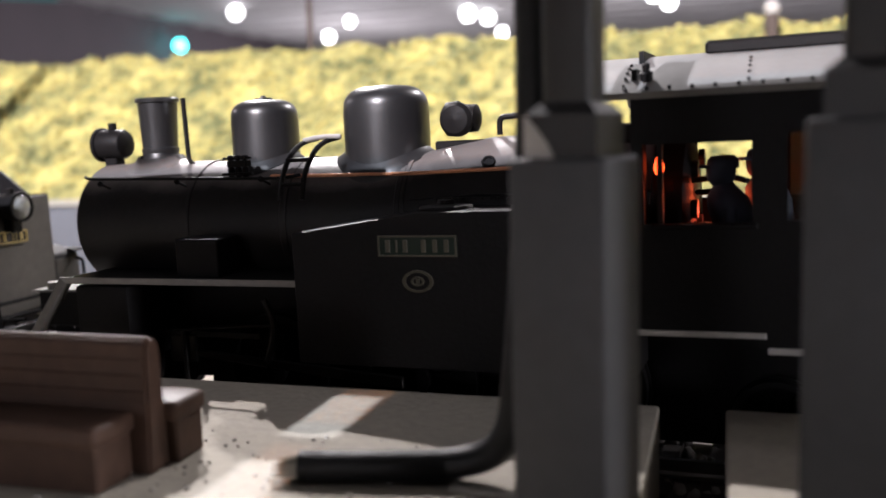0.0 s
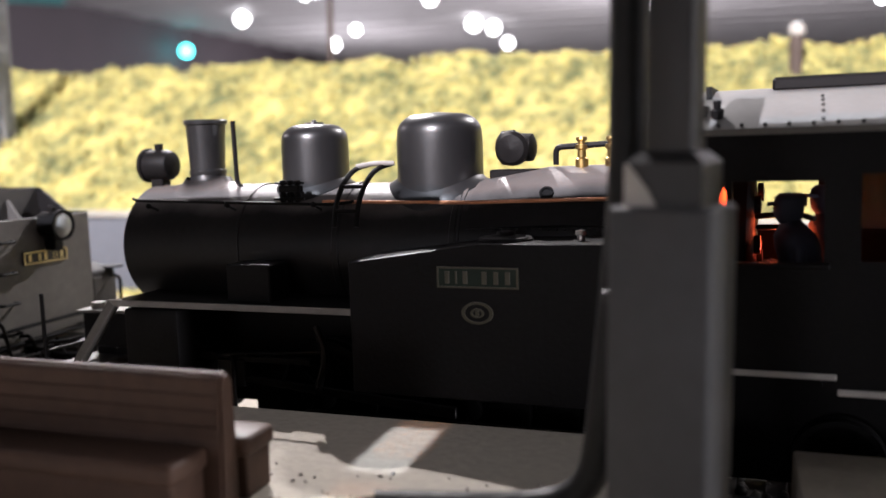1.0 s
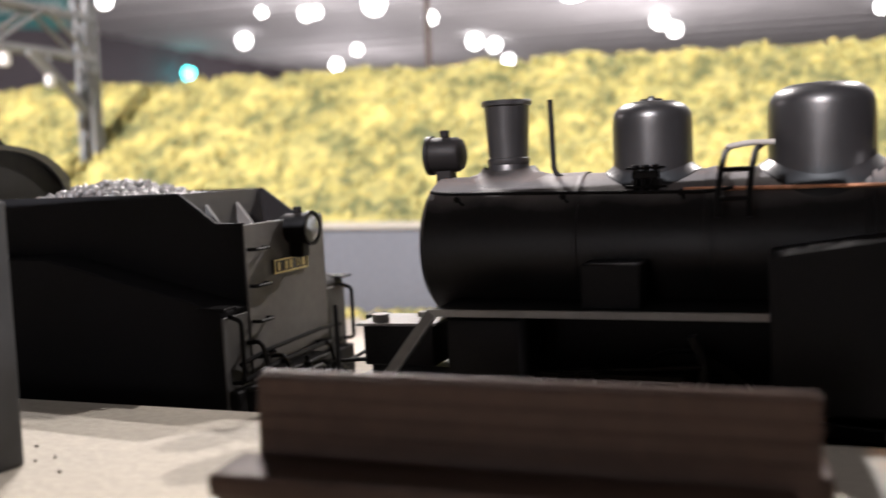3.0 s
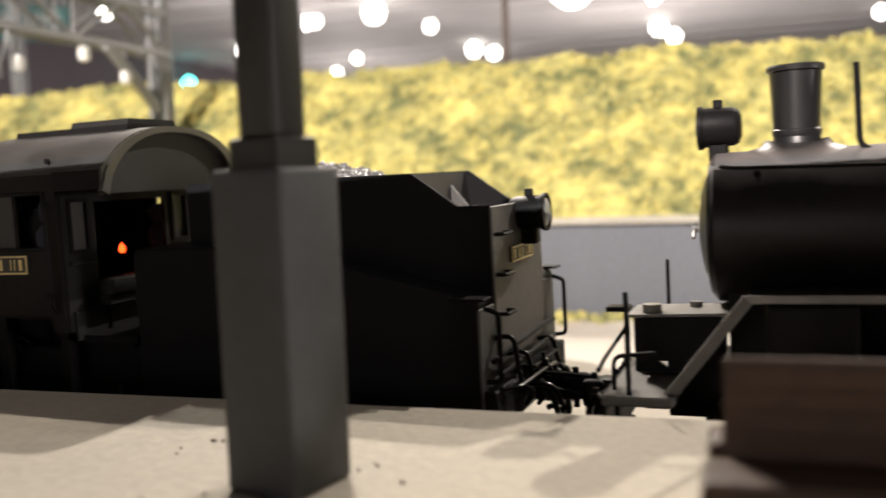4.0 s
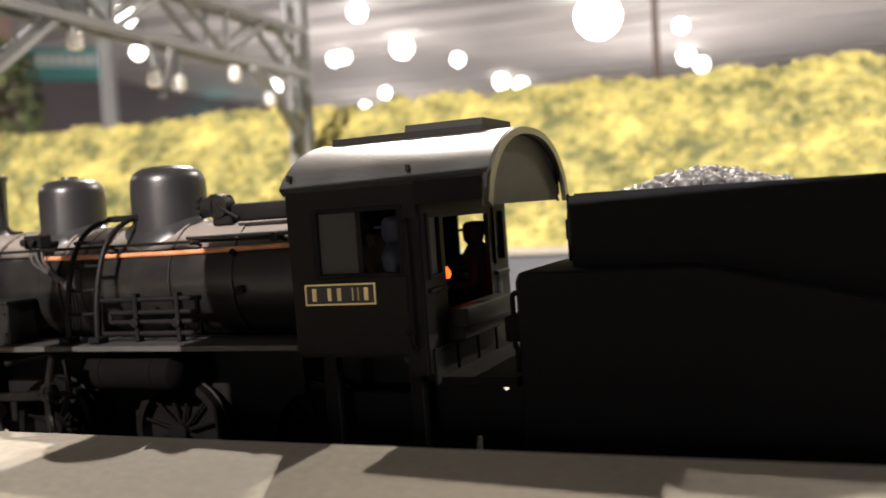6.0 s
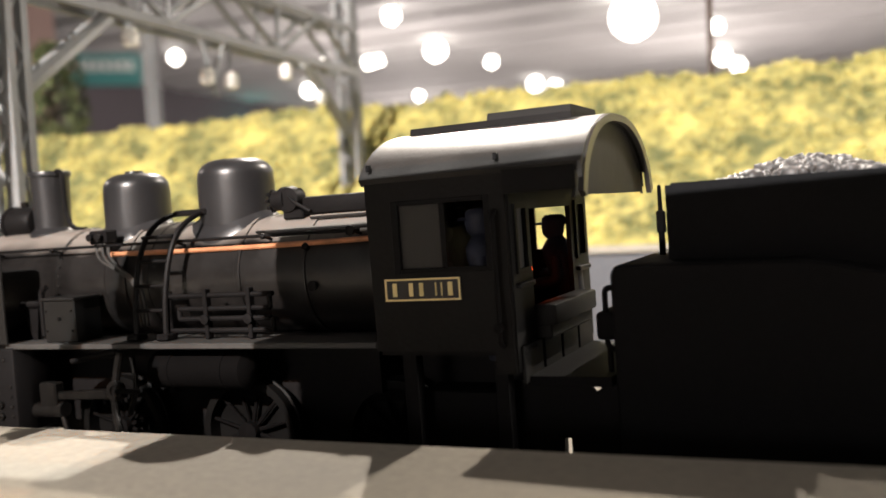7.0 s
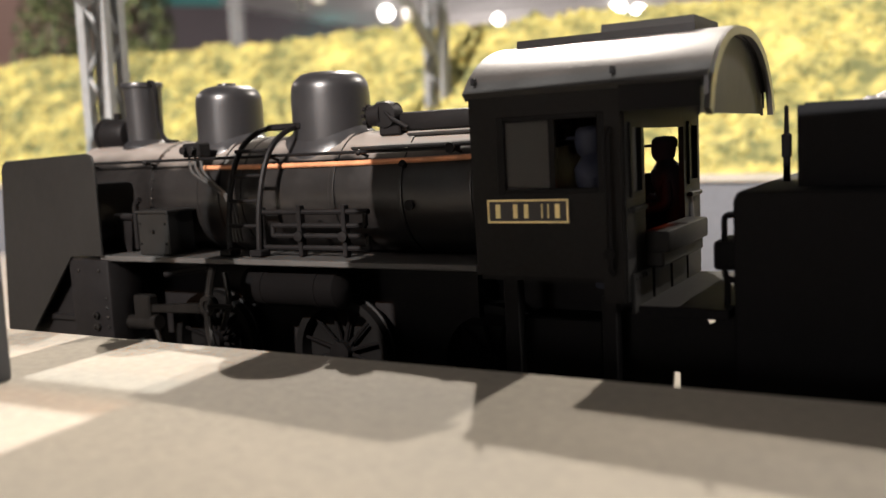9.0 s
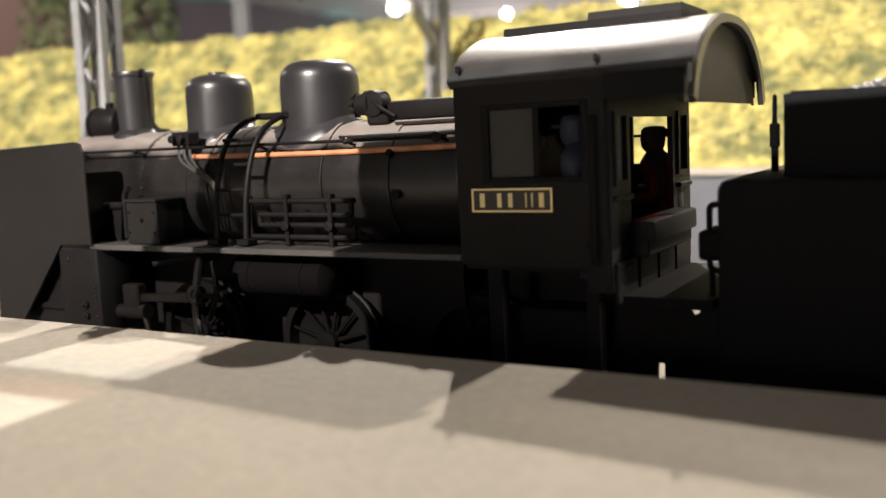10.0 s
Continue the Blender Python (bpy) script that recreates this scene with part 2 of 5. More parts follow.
    for i in range(n):
        faces.append(bm.faces.new((a[(i + 1) % n], a[i], b[i], b[(i + 1) % n])))
    if bevel:
        bmesh.ops.bevel(bm, geom=list({e for q in faces for e in q.edges}), offset=bevel, segments=1, affect="EDGES")
    return bm


def prism_x(bm, poly, x0, x1):
    """A bar: an outline in y and z, drawn out from x0 to x1."""
    return ring_sweep(bm, [[(x0, y, z) for y, z in poly], [(x1, y, z) for y, z in poly]])


def mesh_of(name, bm, mat, smooth=35):
    bmesh.ops.remove_doubles(bm, verts=bm.verts, dist=1e-4)
    bmesh.ops.recalc_face_normals(bm, faces=bm.faces)
    bmesh.ops.scale(bm, vec=(U, U, U), verts=bm.verts)
    me = bpy.data.meshes.new(name)
    bm.to_mesh(me)
    bm.free()
    me.materials.append(mat)
    if smooth:
        me.polygons.foreach_set("use_smooth", [True] * len(me.polygons))
        me.set_sharp_from_angle(angle=radians(smooth))
    return me


def part(name, bm, mat, parent, label="", at=None):
    ob = new(name, mesh_of(name, bm, mat))
    ob.parent = parent
    if at is not None:
        ob.matrix_basis = at
    return tagged(ob, label)


def thing(name, label, category, m, group=""):
    ob = new(name)
    ob.empty_display_size = 0.01
    ob.matrix_basis = m
    return tagged(ob, label, category, group)


def structure(name, bm, mat, label="", category=""):
    return tagged(new(name, mesh_of(name, bm, mat)), label, category, kind="structure")


def place(x, y, z, rz=0.0):
    return pose(x * U, y * U, z * U, 0, 0, rz)


B = bmesh.new
TRACK = pose(-2.96 * U, 10.2 * U, 0, 0, -1.15, -4.5)     # the track: x along it, rising a little; z from the platform's level
RAIL = -0.83

# ---- large structure ----
GAP0, GAP1 = -0.5, 0.1
for n, (x0, x1) in enumerate(((-75, GAP0), (GAP1, 45))):
    bm = B()
    box(bm, x0, x1, -14, 8.65, -1.78, 0.08, 0.03)
    structure("platform_%d" % (n + 1), bm, PLATFORM, "weathered beige concrete station platform slab", "platform")
bm = B()
box(bm, GAP0, GAP1, -14, 8.3, -1.78, -0.9)
structure("platform_gap_floor", bm, BALLAST, "dark gravelly gap between two platform slabs", "platform")

bm = B()
nx, ny = 150, 30
rows = []
for i in range(nx + 1):
    row = []
    for j in range(ny + 1):
        x, y = -110 + 160 * i / nx, 8.0 + 16.6 * j / ny
        row.append(bm.verts.new((x, y, -1.72 + 0.06 * noise.noise((x * 0.7, y * 0.7, 3)))))
    rows.append(row)
for i in range(nx):
    for j in range(ny):
        bm.faces.new((rows[i][j], rows[i + 1][j], rows[i + 1][j + 1], rows[i][j + 1]))
structure("ground", bm, GROUND, "pale sandy layout ground beside the track", "ground")
bm = B()
box(bm, -400, 400, -170, 420, -2.4, -1.85)
structure("layout_board", bm, BALLAST, "broad baseboard of the model railway layout", "baseboard")

bm = B()
box(bm, -110, 50, 24.5, 24.95, -2.0, 0.72, 0.02)
structure("wall_retaining", bm, WALL, "plain grey concrete retaining wall with stains", "wall")
bm = B()
box(bm, -110, 50, 24.35, 25.05, 0.72, 0.88, 0.03)
structure("trim_wall_coping", bm, COPING, "pale coping strip along the retaining wall", "coping")


def hill_z(x, y):
    s = min(1.0, (y - 24.95) / 7.6)
    z = 0.82 + 5.15 * s ** 1.08 - 0.12 * max(0.0, y - 32.6)
    w = 0.3 * noise.noise((x * 0.45, y * 0.45, 1)) + 0.22 * noise.noise((x * 1.3, y * 1.3, 5)) + 0.1 * noise.noise((x * 3.1, y * 3.1, 9))
    return z + w * min(1.0, s * 7)


bm = B()
nx, ny = 420, 60
rows = []
for i in range(nx + 1):
    rows.append([])
    for j in range(ny + 1):
        x, y = -105 + 145 * i / nx, 24.95 + 13.0 * (j / ny) ** 1.1
        rows[-1].append(bm.verts.new((x, y, hill_z(x, y))))
for i in range(nx):
    for j in range(ny):
        bm.faces.new((rows[i][j], rows[i + 1][j], rows[i + 1][j + 1], rows[i][j + 1]))
structure("ground_embankment", bm, HILL, "yellow-green turf embankment behind the track", "embankment")


def clumps(name, label, spots, size, mat):
    """Many small tufts of scenic foam as one mesh."""
    base = bmesh.new()
    bmesh.ops.create_icosphere(base, subdivisions=1, radius=1.0)
    shape = [v.co.copy() for v in base.verts]
    tris = [[v.index for v in f.verts] for f in base.faces]
    base.free()
    verts, faces = [], []
    for x, y, z in spots:
        s = size * random.uniform(0.5, 1.35)
        turn = Euler((random.random() * 6, random.random() * 6, random.random() * 6)).to_matrix()
        k = len(verts)
        for c in shape:
            p = turn @ Vector((c.x * s * random.uniform(0.7, 1.3), c.y * s * random.uniform(0.7, 1.3), c.z * s * random.uniform(0.5, 1.0)))
            verts.append(((x + p.x) * U, (y + p.y) * U, (z + p.z) * U))
        faces += [[k + i for i in t] for t in tris]
    me = bpy.data.meshes.new(name)
    me.from_pydata(verts, [], faces)
    me.materials.append(mat)
    me.polygons.foreach_set("use_smooth", [True] * len(me.polygons))
    return tagged(new(name, me), label, "turf", kind="stuff")


spots = []
for _ in range(24000):
    x, y = random.uniform(-62, 12), 25.2 + 8.6 * random.random() ** 0.9
    if noise.noise((x * 1.1, y * 1.1, 7)) + 0.5 * noise.noise((x * 2.6, y * 2.6, 2)) < random.uniform(-0.35, 0.25):
        continue
    spots.append((x, y, hill_z(x, y) + 0.02))
clumps("turf_tufts", "yellow-green scenic foam tufts covering the embankment", spots, 0.14, TUFT)
spots = []
for _ in range(900):
    x = random.uniform(-40, 10)
    y = 24.4 - abs(random.gauss(0, 0.5))
    spots.append((x, y, -1.68))
clumps("grass_tufts", "dry yellow grass tufts along the wall's foot", spots, 0.16, TUFT)

# ---- track ----
track = thing("track", "model railway track with steel rails on dark sleepers", "track", TRACK @ place(0, 0.2, 0))
bm = B()
prism_x(bm, [(-2.0, -1.7), (-1.45, -1.08), (1.45, -1.08), (2.0, -1.7)], -60, 30)
part("ballast_bed", bm, BALLAST, track)
for y in (-0.62, 0.62):
    bm = B()
    prism_x(bm, [(y - 0.07, -1.02), (y - 0.07, -0.98), (y - 0.02, -0.96), (y - 0.035, RAIL), (y + 0.035, RAIL), (y + 0.02, -0.96), (y + 0.07, -0.98), (y + 0.07, -1.02)], -60, 30)
    part("rail", bm, STEEL, track)
bm = B()
box(bm, -0.12, 0.12, -1.15, 1.15, -1.1, -1.02, 0.015, 1)
sleeper = mesh_of("sleeper", bm, SLEEPER)
for i in range(78):
    ob = new("sleeper", sleeper)
    ob.parent = track
    ob.location = ((-30 + 0.55 * i) * U, 0, 0)
spots = []
for _ in range(1500):
    x, y = random.uniform(-24, 6), random.uniform(-1.9, 1.9)
    p = TRACK @ Vector((x * U, (y + 0.2) * U, 0))
    spots.append((p.x / U, p.y / U, p.z / U + (-1.06 if abs(y) < 1.45 else -1.06 - (abs(y) - 1.45))))
for _ in range(120):
    spots.append((random.uniform(GAP0 + 0.05, GAP1 - 0.05), random.uniform(5.5, 8.4), -0.86))
clumps("ballast_stones", "loose grey ballast stones along the track", spots, 0.07, STONE)

# ---- platform canopy: two roofs with a gap, on columns ----
CANOPY = 5.2


def canopy(x0, x1, edge):
    ob = thing("platform_canopy", "plain grey platform canopy roof on steel columns", "canopy", place((x0 + x1) / 2, 0, CANOPY))
    h = (x1 - x0) / 2
    bm = B()
    prism_x(bm, [(-14.0, 0.5), (0.0, 0.05), (edge, -0.1), (edge, 0.0), (0.0, 0.17), (-14.0, 0.62)], -h, h)
    part("roof", bm, COLUMN, ob)
    for y in (-4.0, 3.4):
        bm = B()
        box(bm, -h, h, y - 0.12, y + 0.12, -0.1, 0.15, 0.02)
        part("beam", bm, TUBE, ob)
    return ob


# roofs out of view; edges, ends and gap are set to shape the light
canopy(-19.15, -4.83, 5.5)
canopy(-4.33, 30, 5.1)
# plate added across the gap to stop light reaching the tank locomotive
bm = B()
box(bm, -4.83, -4.33, 0.3, 5.1, CANOPY - 0.05, CANOPY + 0.1)
joint = thing("gap_light_stop", "unseen plate added to keep the gap's light off the tank", "canopy", place(0, 0, 0))
part("sheet", bm, COLUMN, joint)
# out of view too; placed for the shade band it casts on the platform
girder = thing("canopy_girder", "long dark steel girder running on past the canopy roofs", "girder", place(0, -1.05, CANOPY))
for z0, z1, h in ((-0.3, -0.12, 0.05), (-0.12, -0.06, 0.19)):
    bm = B()
    box(bm, -40, 30, -h, h, z0, z1, 0.01, 1)
    part("flange" if h > 0.1 else "web", bm, TUBE, girder)


def column(x, y, high=2.4, wide=0.2, rim=0.04, beam=True, glare=False):
    ob = thing("platform_column", "grey square column base carrying a dark steel tube", "column", place(x, y, 0.08, -14), "canopy columns")
    bm = B()
    box(bm, -0.325, 0.325, -0.325, 0.325, 0, high, 0.035, 3)
    part("base", bm, COLUMN, ob)
    k = wide + rim
    bm = B()
    ring_sweep(bm, [[(a * w, b * w, z) for a, b in ((-1, -1), (1, -1), (1, 1), (-1, 1))] for w, z in ((k, high - 0.02), (k, high + 0.14 + 1.6 * rim), (wide + 0.005, high + 0.1 + 3.0 * rim))])
    collar = part("collar", bm, TUBE, ob, "dark steel collar")
    # pale corner patch stands in for light glaring on the collar's left edge
    if glare:
        bm = B()
        ring_sweep(bm, [[(-k - 0.006, -k - 0.006, z), (-k + a, -k - 0.006, z), (-k + a, -k + b, z), (-k - 0.006, -k + b, z)] for a, b, z in ((0.2, 0.4, high), (0.15, 0.36, high + 0.1), (0.07, 0.2, high + 0.2), (0.02, 0.06, high + 0.26))])
        part("glare_patch", bm, PALEEDGE, collar, "pale patch put on the collar for the glare there")
    bm = B()
    box(bm, -wide, wide, -wide, wide, high + 0.2, CANOPY - 0.1, 0.05, 3)
    part("tube", bm, TUBE, ob, "dark steel tube")
    if beam:
        bm = B()
        box(bm, -0.14, 0.14, -4.2, 0.2, CANOPY - 0.3, CANOPY - 0.06, 0.03)
        part("bracket_arm", bm, TUBE, ob)
    return ob


column(-0.87, 5.87, 2.46, 0.16, 0.08, glare=True)
column(0.88, 5.93, 2.66, 0.16, 0.08)
column(-11.05, 6.45, 2.32, 0.18)
column(-20.92, 6.78)

# black rubber downpipe from the canopy, bending at its foot to lie out over the platform
pipe = thing("downpipe", "black rubber downpipe curving out over the platform", "pipe", place(-1.45, 6.35, 0.08))
bm = B()
tube(bm, bend([(0.25, -0.17, 5.0), (0.25, -0.17, 2.62), (0.16, -0.12, 1.5), (0.1, -0.1, 0.9), (0.02, 0.0, 0.38), (-0.3, 0.1, 0.13), (-0.95, -0.05, 0.115), (-1.62, -0.17, 0.11)], 0.35, 8), 0.12, 16)
hose = part("hose", bm, PIPE, pipe)
bm = B()
for k in range(46):
    u = k / 45
    x = -1.6 + 1.1 * u
    lathe(bm, (x, -0.165 + 0.11 * max(0.0, x + 1.62) / 0.7, 0.112), (1, 0.1, 0), [(0.103, -0.008), (0.111 + 0.004 * random.random(), 0), (0.103, 0.008)], 14)
part("hose_ribs", bm, PIPE, hose)
bm = B()
# pale colour stands in for the strip of light across the hose end
for k in range(9):
    a = 2 * math.pi * k / 9
    rod(bm, (-1.58, -0.17 + 0.07 * math.cos(a), 0.11 + 0.07 * math.sin(a)), (-1.8 - 0.07 * random.random(), -0.21 + 0.08 * math.cos(a), 0.09 + 0.05 * math.sin(a)), 0.03, 0.018, 6)
part("frayed_end", bm, COPING, pipe, "frayed hose end, coloured pale for the light on it")
bm = B()
box(bm, 0.1, 0.36, -0.29, -0.05, 1.78, 1.86, 0.02)
part("clip", bm, TUBE, pipe)
bm = B()
box(bm, -0.42, 0.12, -0.2, -0.12, 0.0, 0.05, 0.015)
part("foot_strap", bm, STONE, pipe, "pale metal foot strap")

# ---- bench: back to back seats ----
bench = thing("bench", "dark brown double-sided wooden platform bench", "bench", place(-6.13, 6.1, 0.08), "platform furniture")
bm = B()
prism_x(bm, [(-0.12, 0.0), (-0.09, 1.03), (-0.06, 1.1), (0.04, 1.1), (0.1, 1.03), (0.16, 0.0)], -1.86, 1.86)
bmesh.ops.bevel(bm, geom=[e for e in bm.edges], offset=0.025, segments=2, affect="EDGES")
part("backrest", bm, BENCH, bench)
for k in range(4):
    bm = B()
    box(bm, -1.84, 1.84, -0.118 + 0.006 * k, -0.1, 0.57 + 0.125 * k, 0.68 + 0.125 * k, 0.006, 1)
    part("slat", bm, BENCH, bench)
for y0, y1, x0, x1 in ((-0.62, -0.1, -1.98, 1.74), (0.12, 0.58, -1.95, 1.96)):
    bm = B()
    box(bm, x0, x1, y0, y1, 0.36, 0.53, 0.05, 3)
    part("seat", bm, BENCH, bench)
    bm = B()
    box(bm, x0 + 0.05, x1 - 0.04, y0 + 0.05, y1 - 0.02, 0.0, 0.4, 0.02, 1)
    part("seat_base", bm, BENCH, bench)

# small paper scraps and grit on the platform
for x, y, w in ((-5.45, 8.05, 0.1),):
    bm = B()
    box(bm, -w, w, -0.05, 0.05, 0, 0.012)
    ob = thing("paper_scrap", "small white paper scrap lying on the platform", "paper", place(x, y, 0.083, 12))
    part("sheet", bm, PAPER, ob)
spots = [(random.uniform(-6, -1.6), random.uniform(5.2, 7.2), 0.085) for _ in range(140)] + [(random.uniform(-12.4, -10.2), random.uniform(5.6, 7.4), 0.085) for _ in range(35)]
clumps("grit", "brown crumbs and grit scattered on the platform", spots, 0.022, STONE)

# ---- shared locomotive pieces ----


SPOKES = {}


def wheel(parent, x, y, r, spokes=12, rod_pin=True):
    """A spoked driving wheel with its tyre; the axle runs along y."""
    bm = B()
    lathe(bm, (0, 0.05, 0), (0, -1, 0), [(0.0, 0), (r * 0.2, 0), (r * 0.2, 0.16), (r * 0.1, 0.19), (0.0, 0.19)], 20)
    a0 = 0.9
    arc = [(math.cos(a0 + k * 0.18) * r * 0.86, math.sin(a0 + k * 0.18) * r * 0.86) for k in range(9)]
    prism(bm, arc, -0.05, 0.03)
    body = part("wheel", bm, SHADEBLACK, parent, at=pose(x * U, y * U, (RAIL + r) * U))
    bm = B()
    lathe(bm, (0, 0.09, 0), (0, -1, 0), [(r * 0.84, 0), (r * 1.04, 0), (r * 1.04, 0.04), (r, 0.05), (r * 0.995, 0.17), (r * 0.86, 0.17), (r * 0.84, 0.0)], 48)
    part("tyre", bm, TYRE, body, "steel tyre, darkened for the shade under the boards")
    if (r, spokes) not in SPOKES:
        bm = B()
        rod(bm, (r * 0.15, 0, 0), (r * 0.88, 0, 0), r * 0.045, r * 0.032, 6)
        SPOKES[r, spokes] = mesh_of("spoke", bm, SHADEBLACK)
    for i in range(spokes):
        one = new("spoke", SPOKES[r, spokes])
        one.parent = body
        one.matrix_basis = pose(0, 0, 0, 0, 360 * (i + 0.5) / spokes, 0)
    return body


def dome(bm, x, r, z0, z1, boiler_z, boiler_r):
    """A dome with rounded shoulders, and a skirt that lies on the boiler."""
    k = 0.42 * r
    prof = [(r * 0.985, z0 - 0.4), (r, z0 + 0.05)]
    prof += [(r * 1.0, z1 - k * 1.6), (r * 0.985, z1 - k * 1.15)]
    for i in range(1, 9):
        a = i / 8 * math.pi / 2
        prof.append((r * 0.985 - k * 1.25 * (1 - math.cos(a)) - (r * 0.0), z1 - k * 1.15 + k * 1.05 * math.sin(a)))
    prof += [(r * 0.25, z1 - 0.012), (0.0, z1)]
    lathe(bm, (x, 0, 0), (0, 0, 1), prof, 48)
    rings = []
    for rr, lift in ((r * 0.96, 0.10), (r * 1.06, 0.05), (r * 1.2, 0.012), (r * 1.21, -0.03)):
        ring = []
        for i in range(48):
            a = 2 * math.pi * i / 48
            px, py = x + rr * math.cos(a), rr * math.sin(a)
            ring.append((px, py, boiler_z + math.sqrt(max(0.01, (boiler_r + lift) ** 2 - min(py * py, (boiler_r + lift) ** 2 - 0.01)))))
        rings.append(ring)
    ring_sweep(bm, rings, False)
    return bm


def rivets(bm, pts, r=0.018, axis=(0, -1, 0)):
    for p in pts:
        lathe(bm, p, axis, [(r, -0.01), (r, 0.006), (r * 0.6, 0.014), (0.0, 0.016)], 6)
    return bm


def number_bars(parent, x0, x1, z0, z1, y, plate_mat, bar_mat, widths, turn=None):
    """A cast plate with a raised rim and plain raised bars in place of its figures."""
    at = Matrix.Identity(4) if turn is None else turn
    bm = B()
    box(bm, x0, x1, y - 0.02, y + 0.01, z0, z1, 0.008, 1)
    plate = part("plate", bm, plate_mat, parent, "cast plate with raised bars", at=at)
    w = 0.018
    bm = B()
    for a in ((x0, x1, z0, z0 + w), (x0, x1, z1 - w, z1), (x0, x0 + w, z0 + w, z1 - w), (x1 - w, x1, z0 + w, z1 - w)):
        box(bm, a[0], a[1], y - 0.032, y - 0.018, a[2], a[3])
    part("rim", bm, bar_mat, plate)
    total = sum(abs(v) for v in widths) + 0.45 * len(widths)
    k = (x1 - x0 - 0.1) / total
    x = x0 + 0.05 + 0.225 * k
    for v in widths:
        if v > 0:
            bm = B()
            zc, h = (z0 + z1) / 2, (z1 - z0) * 0.30
            box(bm, x + v * k * 0.2, x + v * k * 0.8, y - 0.03, y - 0.018, zc - h, zc + h, 0.004, 1)
            part("bar", bm, bar_mat, plate)
        x += (abs(v) + 0.45) * k
    return plate


def lattice_lamp(parent, x, z, r, length, y=0.0, facing=-1):
    """A round headlamp: drum, rim, lens and bracket, its axis along x."""
    bm = B()
    lathe(bm, (x - facing * length / 2, y, z), (facing, 0, 0), [(r * 0.5, -0.03), (r * 0.8, 0.0), (r * 0.92, 0.05), (r * 0.95, length - 0.06), (r * 1.05, length - 0.05), (r * 1.05, length), (r * 0.9, length), (r * 0.88, length - 0.04), (0.0, length - 0.05)], 28)
    drum = part("headlamp", bm, BLACK, parent)
    bm = B()
    f = x + facing * (length / 2 - 0.03)
    lathe(bm, (f, y, z), (facing, 0, 0), [(r * 0.88, 0), (r * 0.7, 0.03), (r * 0.35, 0.055), (0.0, 0.06)], 24)
    part("lens", bm, LENS, drum, "clear domed lens")
    bm = B()
    box(bm, x - 0.1, x + 0.1, y - 0.1, y + 0.1, z - r - 0.16, z - r + 0.05, 0.02, 1)
    box(bm, x - 0.05, x + 0.05, y - 0.04, y + 0.04, z + r * 0.9, z + r + 0.07, 0.01, 1)
    part("bracket", bm, BLACK, drum)
    return drum


def handrail(parent, pts, r=0.028, posts=()):
    bm = B()
    tube(bm, bend(pts, 0.12), r, 8)
    rail = part("handrail", bm, BLACK, parent)
    for a, b in posts:
        bm = B()
        rod(bm, a, b, r * 0.9, n=8)
        lathe(bm, a, Vector(b) - Vector(a), [(0.0, -0.04), (0.033, -0.022), (0.04, 0), (0.033, 0.022), (0.0, 0.04)], 10)
        part("handrail_knob", bm, BLACK, rail)
    return rail


def crew(name, label, m, mirror=1):
    """A small painted crew figure as one plain shape: peaked cap, head, leaning coat and two bent arms."""
    rings = []
    for rx, ry, z in ((0.17, 0.2, -0.68), (0.19, 0.23, -0.3), (0.17, 0.21, 0.0), (0.22, 0.28, 0.3), (0.24, 0.33, 0.5), (0.22, 0.31, 0.64), (0.15, 0.2, 0.73), (0.11, 0.12, 0.78), (0.1, 0.1, 0.84)):
        lean = -0.16 * max(0.0, z) / 0.7
        rings.append([(lean + rx * math.cos(2 * math.pi * i / 16), ry * math.sin(2 * math.pi * i / 16), z) for i in range(16)])
    bm = B()
    ring_sweep(bm, rings)
    lathe(bm, (-0.21, 0, 0.76), (0, 0, 1), [(0.0, 0.0), (0.1, 0.01), (0.145, 0.07), (0.16, 0.16), (0.155, 0.24), (0.0, 0.26)], 16)
    lathe(bm, (-0.19, 0, 0.95), (0, 0, 1), [(0.165, 0.0), (0.17, 0.06), (0.165, 0.1), (0.12, 0.14), (0.0, 0.15)], 18)
    prism_x(bm, [(-0.12, 0.96), (-0.1, 0.995), (0.1, 0.995), (0.12, 0.96)], -0.43, -0.25)
    box(bm, -0.37, -0.32, -0.02, 0.02, 0.86, 0.91, 0.012, 1)
    for side in (-1, 1):
        tube(bm, bend([(-0.1, 0.27 * side * mirror, 0.53), (-0.14 - 0.05 * side, 0.33 * side, 0.22), (-0.42, 0.2 * side, 0.22 + 0.06 * side)], 0.09), 0.078, 10)
        lathe(bm, (-0.44, 0.19 * side, 0.22 + 0.06 * side), (-1, 0, 0), [(0.0, -0.06), (0.06, -0.03), (0.065, 0.03), (0.0, 0.08)], 10)
    bmesh.ops.scale(bm, vec=(0.88, 0.88, 0.88), verts=bm.verts)
    ob = new(name, mesh_of(name, bm, COAT, 60))
    ob.matrix_basis = m
    return tagged(ob, label, "figurine")


# ---- the tank locomotive ----


def tank_locomotive():
    ob = thing("tank_locomotive", "black model tank locomotive with grey domes, standing at platform", "locomotive", TRACK @ place(0, 0.3, 0), "locomotives")
    cz, r = 1.70, 0.79
    # boiler, smokebox and door
    bm = B()
    lathe(bm, (-5.1, 0, cz), (1, 0, 0), [(0.0, 0), (r - 0.02, 0), (r + 0.015, 0.04), (r + 0.015, 1.75), (r, 1.77), (r, 3.1), (r + 0.012, 3.11), (r + 0.012, 3.16), (r, 3.17), (r, 4.6), (r + 0.012, 4.61), (r + 0.012, 4.67), (r, 4.68), (r, 7.5), (0.0, 7.5)], 64)
    boiler = part("boiler", bm, BOILER, ob, "black boiler with sheen painted pale along its top")
    bm = B()
